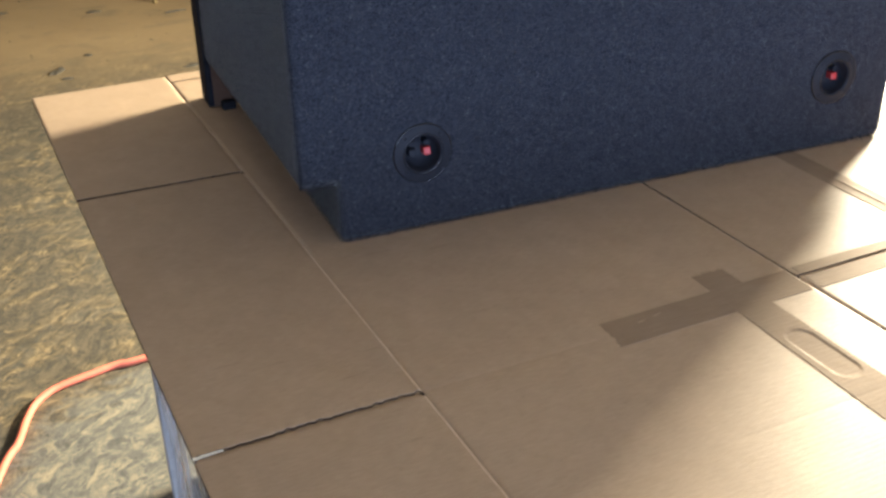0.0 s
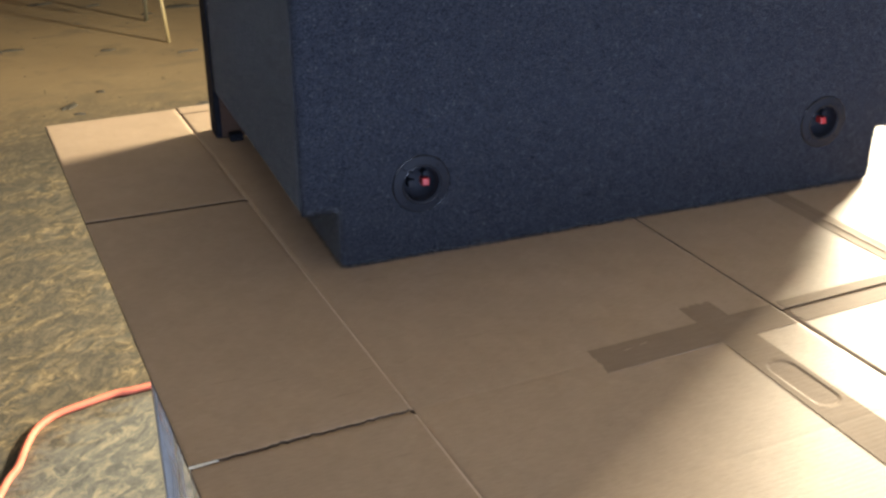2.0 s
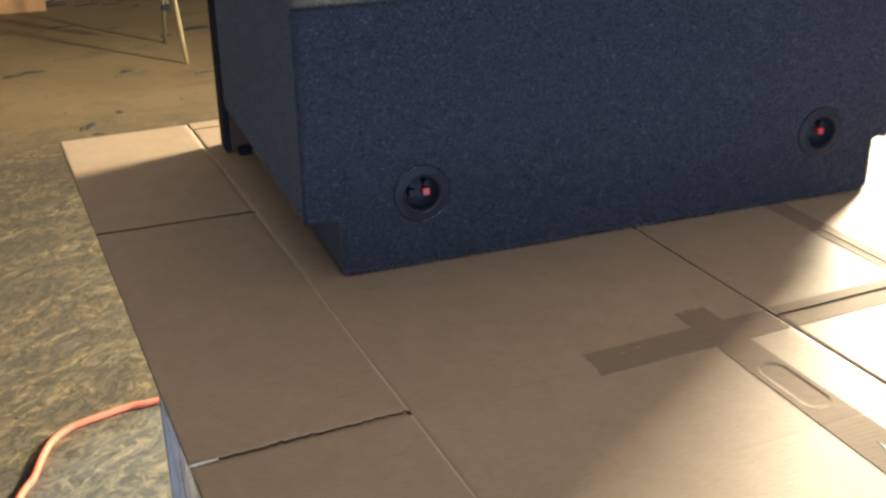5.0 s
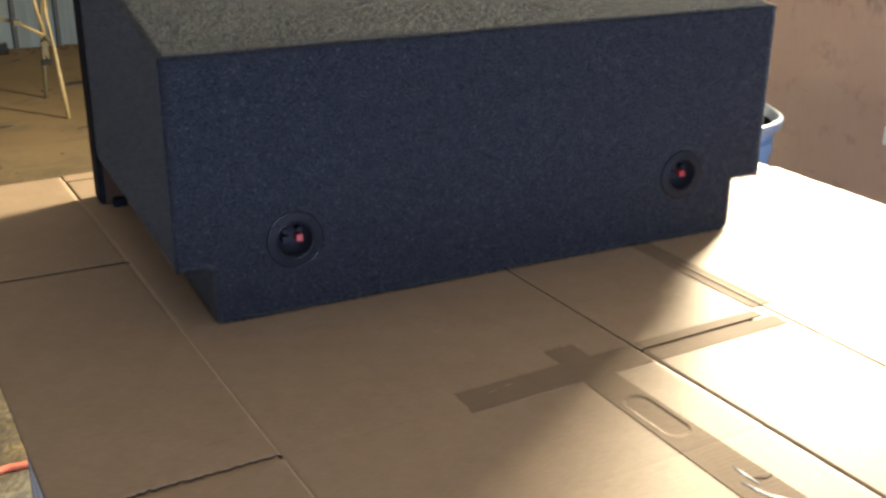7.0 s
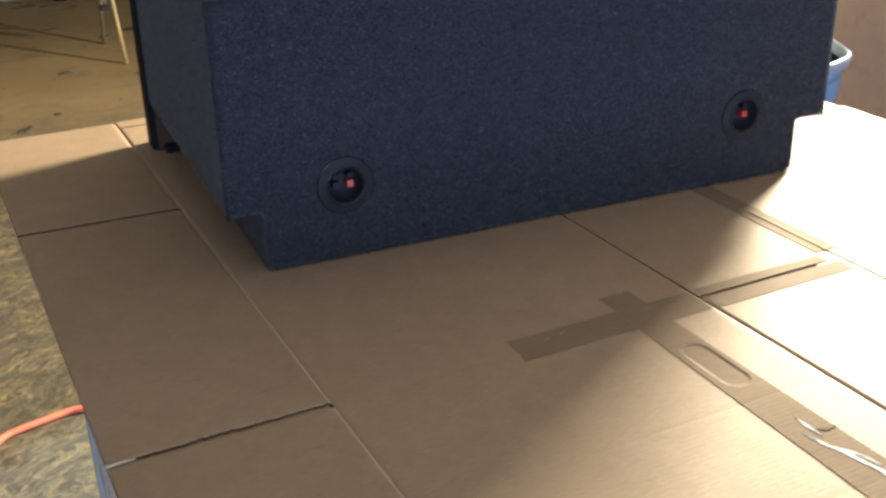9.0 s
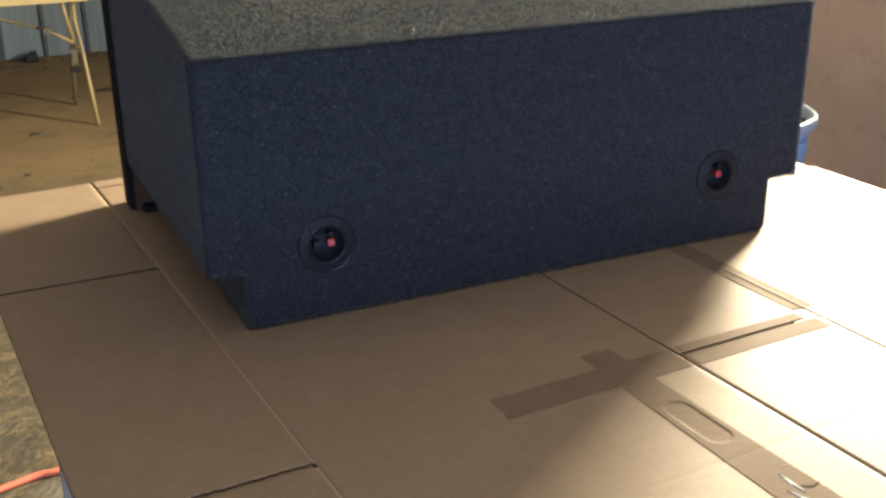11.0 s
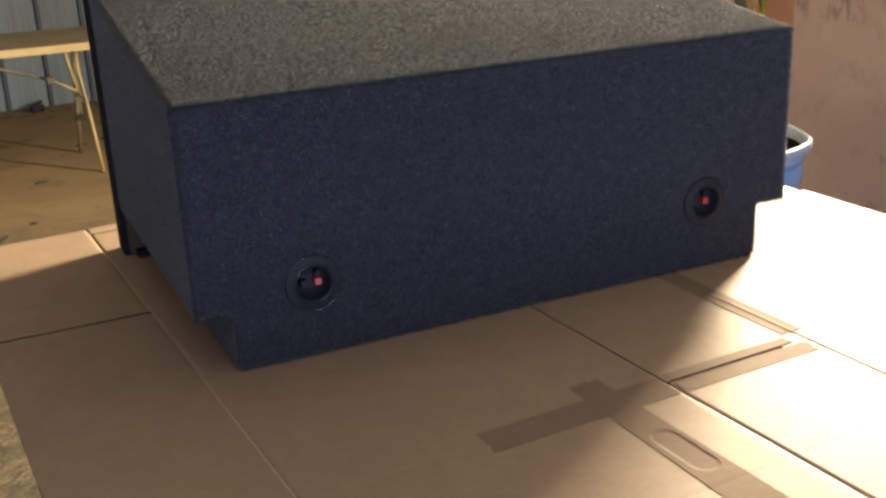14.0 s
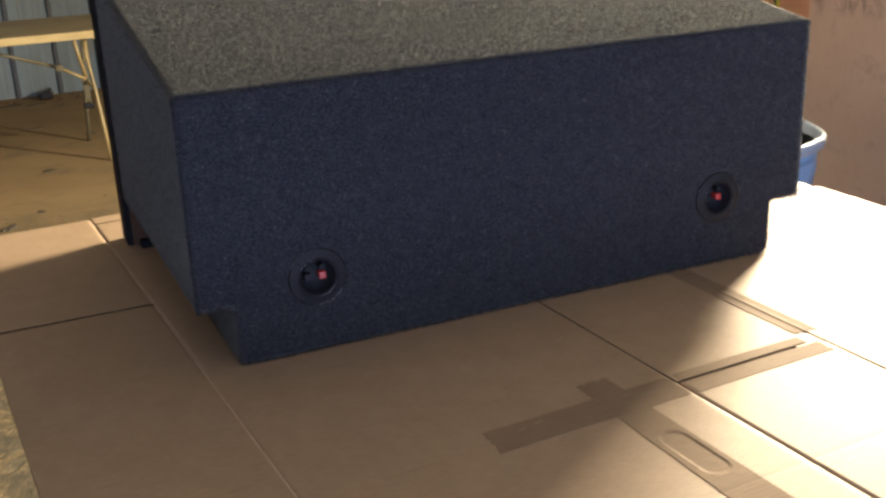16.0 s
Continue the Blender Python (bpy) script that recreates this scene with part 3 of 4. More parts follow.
def cardboard(label, panels):
    s = new("cardboard_sheet")
    s.matrix_world = GRID
    tagged(s, label, "cardboard", "cardboard sheets")
    for i, p in enumerate(panels):
        panel = part("panel", panel_bm(*p, seed=i), M["cardboard"], s, smooth=True)
        for extra in (M["shaded_cut_edge"], M["crease_highlight"]):
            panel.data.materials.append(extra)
    return s


VF = -0.56
cardboard("flattened brown carton with creases and slits on the table", (
    (-0.262, VF, 0.0, -0.0040, CUT, CREASE, CUT, RAG), (-0.262, 0.0022, 0.0, 0.6903, CUT, CREASE, RAG, CUT), (-0.262, 0.6981, 0.0, 1.230, CUT, CREASE, CUT, CUT),
    (0.0, VF, SEAM, 1.188, SOFT, CREASE, CUT, CUT), (0.0, 1.193, SEAM, 1.236, CUT, CREASE, CUT, CUT),
    (SEAM, VF, 0.810, 0.0008, SOFT, CUT, CUT, CUT), (SEAM + 0.0008, 0.0087, 0.810, 1.195, CUT, CUT, CUT, CUT)))
sheet_one = bpy.data.objects["cardboard_sheet"]
part("lower_panel", box_bm(0.004, VF + 0.006, -0.0086, 0.806, 1.19, -0.0078), M["cardboard"], sheet_one)
# strips added beneath the slits so that the gaps come out less dark
part("slit_backing", box_bm(-0.258, -0.010, -0.0060, -0.004, 0.009, -0.0044), M["cardboard"], sheet_one)
part("slit_backing", box_bm(SEAM + 0.004, -0.004, -0.0045, 0.758, 0.013, -0.0024), M["cardboard"], sheet_one)
part("panel", box_bm(0.762, 0.0014, -0.0085, 0.810, 0.0082, -0.0012), M["cardboard"], sheet_one)
cardboard("second flattened brown cardboard sheet, bright in window light", (
    (0.813, VF, 1.077, 0.600, CUT, FAINT, CUT, CUT), (1.077, VF, 1.371, 0.556, FAINT, CUT, CUT, CUT), (1.235, 0.562, 1.361, 0.612, CUT, CUT, CUT, CUT)))


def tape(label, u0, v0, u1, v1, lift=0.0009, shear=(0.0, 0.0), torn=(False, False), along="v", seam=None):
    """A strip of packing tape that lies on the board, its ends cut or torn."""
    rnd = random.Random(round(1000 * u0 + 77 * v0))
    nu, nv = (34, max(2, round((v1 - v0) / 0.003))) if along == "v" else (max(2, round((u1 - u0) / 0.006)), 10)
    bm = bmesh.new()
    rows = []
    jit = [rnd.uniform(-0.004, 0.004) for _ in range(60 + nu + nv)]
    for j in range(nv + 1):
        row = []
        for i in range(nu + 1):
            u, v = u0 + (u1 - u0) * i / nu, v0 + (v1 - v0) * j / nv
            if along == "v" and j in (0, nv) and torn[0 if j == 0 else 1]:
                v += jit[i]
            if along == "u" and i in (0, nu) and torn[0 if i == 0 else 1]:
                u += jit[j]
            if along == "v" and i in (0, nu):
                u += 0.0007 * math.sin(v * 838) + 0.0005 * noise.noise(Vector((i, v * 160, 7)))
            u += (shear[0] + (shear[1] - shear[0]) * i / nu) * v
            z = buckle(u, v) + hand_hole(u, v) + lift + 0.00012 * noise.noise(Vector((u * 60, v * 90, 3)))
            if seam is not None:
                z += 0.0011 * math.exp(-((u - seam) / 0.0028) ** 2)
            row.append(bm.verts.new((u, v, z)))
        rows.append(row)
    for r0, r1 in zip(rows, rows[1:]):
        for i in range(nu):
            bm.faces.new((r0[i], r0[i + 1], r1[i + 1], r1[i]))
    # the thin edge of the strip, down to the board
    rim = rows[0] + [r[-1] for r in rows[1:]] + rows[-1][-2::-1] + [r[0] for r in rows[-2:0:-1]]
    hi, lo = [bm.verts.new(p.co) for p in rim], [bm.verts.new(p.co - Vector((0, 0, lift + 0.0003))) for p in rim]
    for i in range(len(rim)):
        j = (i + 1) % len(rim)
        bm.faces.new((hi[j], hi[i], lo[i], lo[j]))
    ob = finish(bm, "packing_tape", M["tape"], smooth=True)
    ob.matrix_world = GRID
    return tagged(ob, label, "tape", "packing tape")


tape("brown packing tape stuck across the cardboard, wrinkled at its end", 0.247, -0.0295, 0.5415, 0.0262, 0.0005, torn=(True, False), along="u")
tape("brown packing tape along the upper edge of a slit", 0.5535, 0.0084, 0.786, 0.0285, 0.0005, torn=(False, True), along="u")
tape("brown packing tape along the lower edge of a slit", 0.5535, -0.0310, 0.800, 0.0011, 0.0005, torn=(False, True), along="u")
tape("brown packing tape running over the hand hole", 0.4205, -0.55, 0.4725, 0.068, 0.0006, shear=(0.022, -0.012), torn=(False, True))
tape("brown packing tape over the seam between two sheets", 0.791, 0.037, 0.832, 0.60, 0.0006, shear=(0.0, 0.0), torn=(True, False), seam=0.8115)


def scrap(points, widths, label, lift=0.0011, seed=1, mat="white"):
    """A thin torn shard of white backing: straight sides, a ragged wide end."""
    rnd = random.Random(seed)
    to_grid = GRID.inverted()
    bm = bmesh.new()
    prev = None
    k = (len(points) - 1) * 8
    for i in range(k + 1):
        f = i / k * (len(points) - 1)
        q = min(int(f), len(points) - 2)
        g = f - q
        (x, y), (x2, y2) = points[q], points[q + 1]
        d = Vector((y - y2, x2 - x)).normalized()
        w = widths[q] + (widths[q + 1] - widths[q]) * g
        a, c = w * (0.5 + rnd.uniform(-0.12, 0.12)), w * (0.5 + rnd.uniform(-0.2, 0.2))
        px, py = x + (x2 - x) * g, y + (y2 - y) * g
        q_uv = to_grid @ Vector((px, py, TOP))
        z = TOP + buckle(q_uv.x, q_uv.y) + lift
        pair = (bm.verts.new((px + d.x * a, py + d.y * a, z + 0.0004)), bm.verts.new((px - d.x * c, py - d.y * c, z)))
        if prev:
            bm.faces.new((prev[0], prev[1], pair[1], pair[0]))
        prev = pair
    ext = bmesh.ops.extrude_face_region(bm, geom=list(bm.faces))
    bmesh.ops.translate(bm, vec=(0, 0, -0.0004), verts=[v for v in ext["geom"] if isinstance(v, bmesh.types.BMVert)])
    return tagged(finish(bm, "torn_paper_scrap", M[mat]), label, "paper scrap", "torn scraps")


for i, (line, wide) in enumerate((
        ([(0.4365, -0.635), (0.437, -0.655), (0.4395, -0.677)], (0.0010, 0.0042, 0.0012)), ([(0.423, -0.665), (0.4295, -0.687), (0.437, -0.709)], (0.0008, 0.0040, 0.0030)),
        ([(0.434, -0.697), (0.445, -0.715), (0.455, -0.727)], (0.0020, 0.0065, 0.0015)), ([(0.436, -0.706), (0.443, -0.724), (0.449, -0.748)], (0.0020, 0.0050, 0.0030)),
        ([(0.446, -0.716), (0.454, -0.730), (0.458, -0.746)], (0.0010, 0.0036, 0.0020)), ([(0.448, -0.738), (0.4535, -0.765), (0.457, -0.800)], (0.0030, 0.0060, 0.0040)))):
    scrap(line, wide, "thin torn white strip on the brown tape", seed=3 + i)
scrap([(0.443, -0.665), (0.453, -0.669), (0.466, -0.668)], (0.0015, 0.0065, 0.0010), "torn brown shred on the packing tape", 0.0013, 21, "tape")
scrap([(-0.2905, -0.3975), (-0.276, -0.3955), (-0.258, -0.3942)], (0.0045, 0.0035, 0.002), "pale torn cardboard liner at the end of a slit", 0.0005, 1, "cream")
scrap([(0.2655, -0.3555), (0.2715, -0.3545), (0.278, -0.3535)], (0.0004, 0.0012, 0.0004), "pale torn fleck on the brown tape", 0.0006, 11, "cardboard")
scrap([(0.291, -0.3505), (0.297, -0.3485), (0.304, -0.3465)], (0.0004, 0.0014, 0.0004), "pale torn fleck on the brown tape", 0.0006, 12, "cardboard")

# ---- loudspeaker box ----
W, SL, SR, H0, H1, SLOPE, D = 0.962, 0.055, 0.058, 0.093, 0.404, 0.165, 0.664
HBK = 0.527
ROUND = 0.012         # radius of the carpeted edges
speaker = thing("speaker_box", (0, 0, TOP - 0.002), "charcoal-carpeted wedge loudspeaker box standing on cardboard", "speaker box")
outline = [(0, 0), (W, 0), (W, H0), (W + SR, H0), (W + SR, H1), (-SL, H1), (-SL, H0), (0, H0)]
cabinet = part("cabinet", prism_bm(outline, 0, D - 0.035, ROUND, 6, lambda x, y, z: (x, y, z + SLOPE * y if z > 0.3 else z)), M["carpet"], speaker)
bf = prism_bm([(-SL - 0.004, 0), (0.012, 0), (0.012, 0.07), (W - 0.012, 0.07), (W - 0.012, 0), (W + SR + 0.004, 0), (W + SR + 0.004, HBK - 0.004), (-SL - 0.004, HBK - 0.004)], D - 0.034, D + 0.028, 0.005, 3)
part("baffle", bf, M["black_carpet"], speaker, "dark front panel edge wrapped in black carpet")
part("top_strip", box_bm(-0.022, D - 0.036, HBK - 0.010, W + SR - 0.03, D + 0.030, HBK + 0.002, 0.003), M["black_wood"], speaker, "dark brown edging strip")
for x in (-SL - 0.0055, W + SR - 0.030):
    part("corner_cap", box_bm(x, D - 0.037, HBK - 0.030, x + 0.0355, D + 0.031, HBK + 0.004, 0.010, 4), M["cap"], speaker, "worn grey carpeted corner")
part("bare_panel", box_bm(-0.048, D - 0.038, 0.004, 0.0, D - 0.0345, H0 - 0.004), M["mdf"], speaker, "bare brown fibreboard, darkened for the overhang's shade")



part("foot_block", box_bm(-0.038, D - 0.062, 0.0, -0.012, D - 0.040, 0.016, 0.004, 3), M["black_carpet"], speaker, "dark carpeted foot block")
# sink the round holes for the terminal cups into the cabinet
CUPS = ((0.1245, 0.118), (0.840, 0.1215))


def drill(ob, holes, radius, depth):
    bm = bmesh.new()
    for cx, cz in holes:
        c = lathe_bm([(radius, -0.02), (radius, depth)], 40, "Y")
        for v in c.verts:
            v.co += Vector((cx, 0, cz))
        me = bpy.data.meshes.new("tool")
        c.to_mesh(me)
        c.free()
        bm.from_mesh(me)
        bpy.data.meshes.remove(me)
    bmesh.ops.recalc_face_normals(bm, faces=bm.faces)
    tool_me = bpy.data.meshes.new("tool")
    bm.to_mesh(tool_me)
    bm.free()
    tool = new("tool", tool_me)
    tool.matrix_world = Matrix.Translation((0, 0, TOP - 0.002))
    mod = ob.modifiers.new("drill", "BOOLEAN")
    mod.operation, mod.object, mod.solver = "DIFFERENCE", tool, "EXACT"
    bpy.context.view_layer.update()
    made = bpy.data.meshes.new_from_object(ob.evaluated_get(bpy.context.evaluated_depsgraph_get()))
    ob.modifiers.clear()
    ob.data = made
    bpy.data.objects.remove(tool)


drill(cabinet, CUPS, 0.0275, 0.030)


def shifted(bm, x, y, z):
    for v in bm.verts:
        v.co += Vector((x, y, z))
    return bm


def terminal_cup(cx, cz):
    """A turned flange with a sunk dish, two spring terminals and four screws."""
    prof = [(0.0445, 0.0010), (0.0445, -0.0020), (0.0430, -0.0036), (0.0400, -0.0042), (0.0318, -0.0042), (0.0298, -0.0062), (0.0278, -0.0058), (0.0264, -0.0030), (0.0258, 0.0), (0.0246, 0.024), (0.0, 0.024)]
    cup = part("terminal_cup", shifted(lathe_bm(prof, 56, "Y", False), cx, 0, cz), M["cup"], speaker, "round black plastic terminal cup", smooth=True)
    for rad, dy, thick in ((0.0436, -0.0026, 0.0011), (0.0296, -0.0056, 0.0008)):
        ring = [(cx + rad * math.cos(a), dy, cz + rad * math.sin(a)) for a in (2 * math.pi * j / 56 for j in range(56))]
        part("bead", tube_bm(ring, thick, 8, closed=True), M["bead"], cup, smooth=True)
    for dx, mat, lab in ((-0.0105, M["cup"], "black spring terminal"), (0.0115, M["red"], "red spring terminal")):
        bm = box_bm(cx + dx - 0.0054, 0.0100, cz - 0.0088, cx + dx + 0.0054, 0.0235, cz + 0.0022, 0.0015, 2)
        for v in bm.verts:
            if v.co.y < 0.016:
                v.co.y += 0.20 * (v.co.z - cz)
        part("spring_tab", bm, mat, cup, lab)
        part("post", shifted(lathe_bm([(0.0048, 0.0235), (0.0048, 0.012), (0.0040, 0.0105), (0.0, 0.0105)], 16, "Y"), cx + dx, 0, cz + 0.0095), M["cup"], cup)
    for a in (45, 135, 225, 315):
        part("screw", shifted(lathe_bm([(0.0030, -0.0038), (0.0030, -0.0048), (0.0018, -0.0058), (0.0, -0.0059)], 14, "Y"),
                              cx + 0.0370 * math.cos(radians(a)), 0, cz + 0.0370 * math.sin(radians(a))), M["cup"], cup)
    return cup


for cx, cz in CUPS:
    terminal_cup(cx, cz)


def carpet_pile():
    """Short leaning tufts over the carpeted faces, joined into one mesh."""
    rng = np.random.default_rng(5)
    DB = D - 0.037
    slope_n = np.array([0.0, -SLOPE, 1.0]) / math.hypot(1, SLOPE)
    base, normal, short = [], [], []

    def face(origin, du, dv, lu, lv, nrm, step, keep=None, edges=(1, 1, 1, 1)):
        """Tufts over one face; towards its rounded edges they sink and splay outwards."""
        nu, nv = max(1, int(lu / step)), max(1, int(lv / step))
        a, c = np.meshgrid((np.arange(nu) + 0.5) * lu / nu, (np.arange(nv) + 0.5) * lv / nv)
        a = a.ravel() + rng.uniform(-0.5, 0.5, a.size) * step
        c = c.ravel() + rng.uniform(-0.5, 0.5, c.size) * step
        du, dv, nrm = np.array(du, float), np.array(dv, float), np.array(nrm, float)
        sink, out, low = np.full(a.size, -0.0003), np.zeros((a.size, 3)), np.ones(a.size)
        for on, dist, way in zip(edges, (a, lu - a, c, lv - c), (-du, du, -dv, dv)):
            if on:
                t = 1 - np.clip(dist, 0, ROUND) / ROUND
                sink += ROUND * (1 - np.sqrt(1 - 0.5 * t * t))
                out += np.outer(t * t, way)
                low *= 1 - 0.5 * t
        p = np.array(origin) + np.outer(a, du) + np.outer(c, dv) - np.outer(sink, nrm)
        m = nrm + out
        m /= np.linalg.norm(m, axis=1)[:, None]
        ok = keep(p) if keep else np.ones(len(p), bool)
        base.append(p[ok])
        normal.append(m[ok])
        short.append(low[ok])

    def off_cups(p):
        ok = np.ones(len(p), bool)
        for cx, cz in CUPS:
            ok &= np.hypot(p[:, 0] - cx, p[:, 2] - cz) > 0.0455
        return ok

    X, Y, Z = (1, 0, 0), (0, 1, 0), (0, 0, 1)
    up = (0, 1 / math.hypot(1, SLOPE), SLOPE / math.hypot(1, SLOPE))
    full = W + SL + SR
    face((-SL, 0, H0), X, Z, full, H1 - H0, (0, -1, 0), 0.0025, off_cups, (1, 1, 0, 1))
    face((0, 0, 0.001), X, Z, W, H0 - 0.001, (0, -1, 0), 0.0025, off_cups, (1, 1, 0, 0))
    face((-SL, 0, H1), X, up, full, DB * math.hypot(1, SLOPE), tuple(slope_n), 0.0019, None, (1, 1, 1, 0))
    side = lambda p: p[:, 2] < H1 + SLOPE * p[:, 1] - 0.002
    for x, nx, step in ((-SL, -1, 0.0027), (W + SR, 1, 0.0040)):
        face((x, 0, H0), Y, Z, DB, H1 + SLOPE * DB - H0, (nx, 0, 0), step, side, (1, 0, 1, 0))
    face((0, 0, 0.001), Y, Z, DB, H0 - 0.001, (-1, 0, 0), 0.0027, None, (1, 0, 0, 0))
    face((W, 0, 0.001), Y, Z, DB, H0 - 0.001, (1, 0, 0), 0.0045, None, (1, 0, 0, 0))
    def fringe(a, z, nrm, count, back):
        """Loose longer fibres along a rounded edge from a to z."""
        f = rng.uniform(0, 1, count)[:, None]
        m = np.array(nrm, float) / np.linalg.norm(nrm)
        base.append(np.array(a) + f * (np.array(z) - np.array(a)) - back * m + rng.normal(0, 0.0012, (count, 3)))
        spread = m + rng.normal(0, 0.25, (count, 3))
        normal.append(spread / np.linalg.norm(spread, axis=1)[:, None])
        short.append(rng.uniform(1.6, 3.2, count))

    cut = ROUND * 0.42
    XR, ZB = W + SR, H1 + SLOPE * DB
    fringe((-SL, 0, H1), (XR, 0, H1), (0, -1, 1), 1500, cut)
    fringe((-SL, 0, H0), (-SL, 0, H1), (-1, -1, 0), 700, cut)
    # fibres after this count, on the right edges, carry the painted rim light
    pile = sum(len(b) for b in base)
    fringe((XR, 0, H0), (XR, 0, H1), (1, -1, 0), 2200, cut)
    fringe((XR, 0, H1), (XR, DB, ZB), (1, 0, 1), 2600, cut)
    p, nrm, low = np.concatenate(base), np.concatenate(normal), np.concatenate(short)[:, None]
    k = len(p)
    t1 = np.cross(nrm, np.array([0.31, 0.52, 0.79]))
    t1 /= np.linalg.norm(t1, axis=1)[:, None]
    t2 = np.cross(nrm, t1)
    fine = np.where(nrm[:, 2] > 0.8, 0.74, 1.0)[:, None]
    r = fine * rng.uniform(0.0010, 0.0020, k)[:, None] * (0.4 + 0.6 * np.minimum(low, 1) - 0.18 * np.maximum(low - 1, 0))
    turn = rng.uniform(0, 2 * math.pi, k)
    co = np.empty((k, 4, 3))
    for j in range(3):
        a = (turn + 2 * math.pi * j / 3)[:, None]
        co[:, j] = p + r * (np.cos(a) * t1 + np.sin(a) * t2) * rng.uniform(0.7, 1.2, k)[:, None] * np.array([1.5, 1.0, 1.0])
    lean = rng.normal(0, 0.0006, (k, 2))
    co[:, 3] = p + nrm * low * fine * rng.uniform(0.0005, 0.0010, k)[:, None] + lean[:, :1] * t1 + lean[:, 1:] * t2
    quad = np.arange(k)[:, None] * 4
    tri = np.concatenate([quad + np.array(f) for f in ((0, 1, 3), (1, 2, 3), (2, 0, 3))])
    me = bpy.data.meshes.new("carpet_nap")
    me.vertices.add(4 * k)
    me.vertices.foreach_set("co", co.astype(np.float32).ravel())
    me.loops.add(tri.size)
    me.loops.foreach_set("vertex_index", tri.astype(np.int32).ravel())
    me.polygons.add(len(tri))
    me.polygons.foreach_set("loop_start", np.arange(0, tri.size, 3, dtype=np.int32))
    me.update(calc_edges=True)
    me.validate()
    me.materials.append(M["pile"])
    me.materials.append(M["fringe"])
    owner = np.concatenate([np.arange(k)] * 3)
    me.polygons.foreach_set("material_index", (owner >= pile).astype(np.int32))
    ob = new("carpet_nap", me)
    ob.parent = speaker
    return tagged(ob, "short fuzzy charcoal carpet nap", kind="stuff")


carpet_pile()

# ---- plastic film under the free edge of the cardboard ----
bundle = thing("plastic_film", (0, 0, 0), "crinkled clear plastic film hanging under the cardboard edge", "plastic film")
bm = bmesh.new()
rows = []
for j in range(46):
    z = (TOP - 0.0095) * j / 45
    row = []
    for i in range(81):
        y = -0.93 + 0.865 * i / 80
        k = noise.noise(Vector((y * 9, z * 5, 0.2))) * 0.006 + noise.noise(Vector((y * 26, z * 7, 4))) * 0.010
        row.append(bm.verts.new((-0.285 + k, y, z)))
    rows.append(row)
for r0, r1 in zip(rows, rows[1:]):
    for i in range(80):
        bm.faces.new((r0[i], r0[i + 1], r1[i + 1], r1[i]))
part("film", bm, M["film"], bundle, "crinkled clear film", smooth=True)
for x0, x1, y0, y1 in ((-0.292, -0.272, -0.060, -0.048), (-0.2905, -0.288, -0.085, -0.0735)):
    part("corner_strip", box_bm(x0, y0, 0, x1, y1, TOP - 0.0096, 0.003), M["grey_strip"], bundle, "blue-grey edge guard")

# ---- orange extension cord on the floor ----
pts = []
ctrl = [(0.45, 1.36), (0.1, 1.285), (-0.220, 1.240), (-0.287, 1.239), (-0.362, 1.219), (-0.435, 1.197), (-0.471, 1.174), (-0.501, 1.138), (-0.525, 1.078), (-0.549, 0.992), (-0.578, 0.935), (-0.65, 0.74), (-0.80, 0.45), (-1.05, 0.25)]
for i in range(len(ctrl) - 1):
    p0, p1, p2, p3 = (Vector(ctrl[max(0, min(len(ctrl) - 1, q))]) for q in (i - 1, i, i + 1, i + 2))
    for s in range(6):
        f = s / 6
        q = 0.5 * ((2 * p1) + (p2 - p0) * f + (2 * p0 - 5 * p1 + 4 * p2 - p3) * f * f + (3 * p1 - p0 - 3 * p2 + p3) * f ** 3)
        pts.append((q.x, q.y, 0.0098))
pts.append((*ctrl[-1], 0.0098))
tagged(finish(tube_bm(pts, 0.0092, 12), "extension_cord", M["cord"], smooth=True), "orange extension cord lying curved across the dusty floor", "extension cord")

# ---- folding table by the siding ----
ft = new("folding_table")
FTX, FTY = 0.46, 4.97
ft.matrix_world = Matrix.Translation((FTX, FTY, 0)) @ Matrix.Rotation(radians(-1.5), 4, "Z")
tagged(ft, "worn folding table with pale edge and tan steel legs", "folding table")
HT = 0.732
part("tabletop", prism_bm([(-1.85, HT - 0.038), (0.0, HT - 0.038), (0.0, HT), (-1.85, HT)], 0.012, 0.78, 0.003, 2, lambda x, y, z: (x + 0.10 * y, y, z)), M["table_wood"], ft)
part("edge_strip", prism_bm([(-1.85, HT - 0.041), (0.001, HT - 0.041), (0.001, HT + 0.0015), (-1.85, HT + 0.0015)], 0.0, 0.0115, 0.002, 2), M["pale_wood"], ft, "pale yellowish wooden edge strip")


def tube_part(name, pts, r, mat, label=""):
    return part(name, tube_bm(pts, r, 10), mat, ft, label, smooth=True)


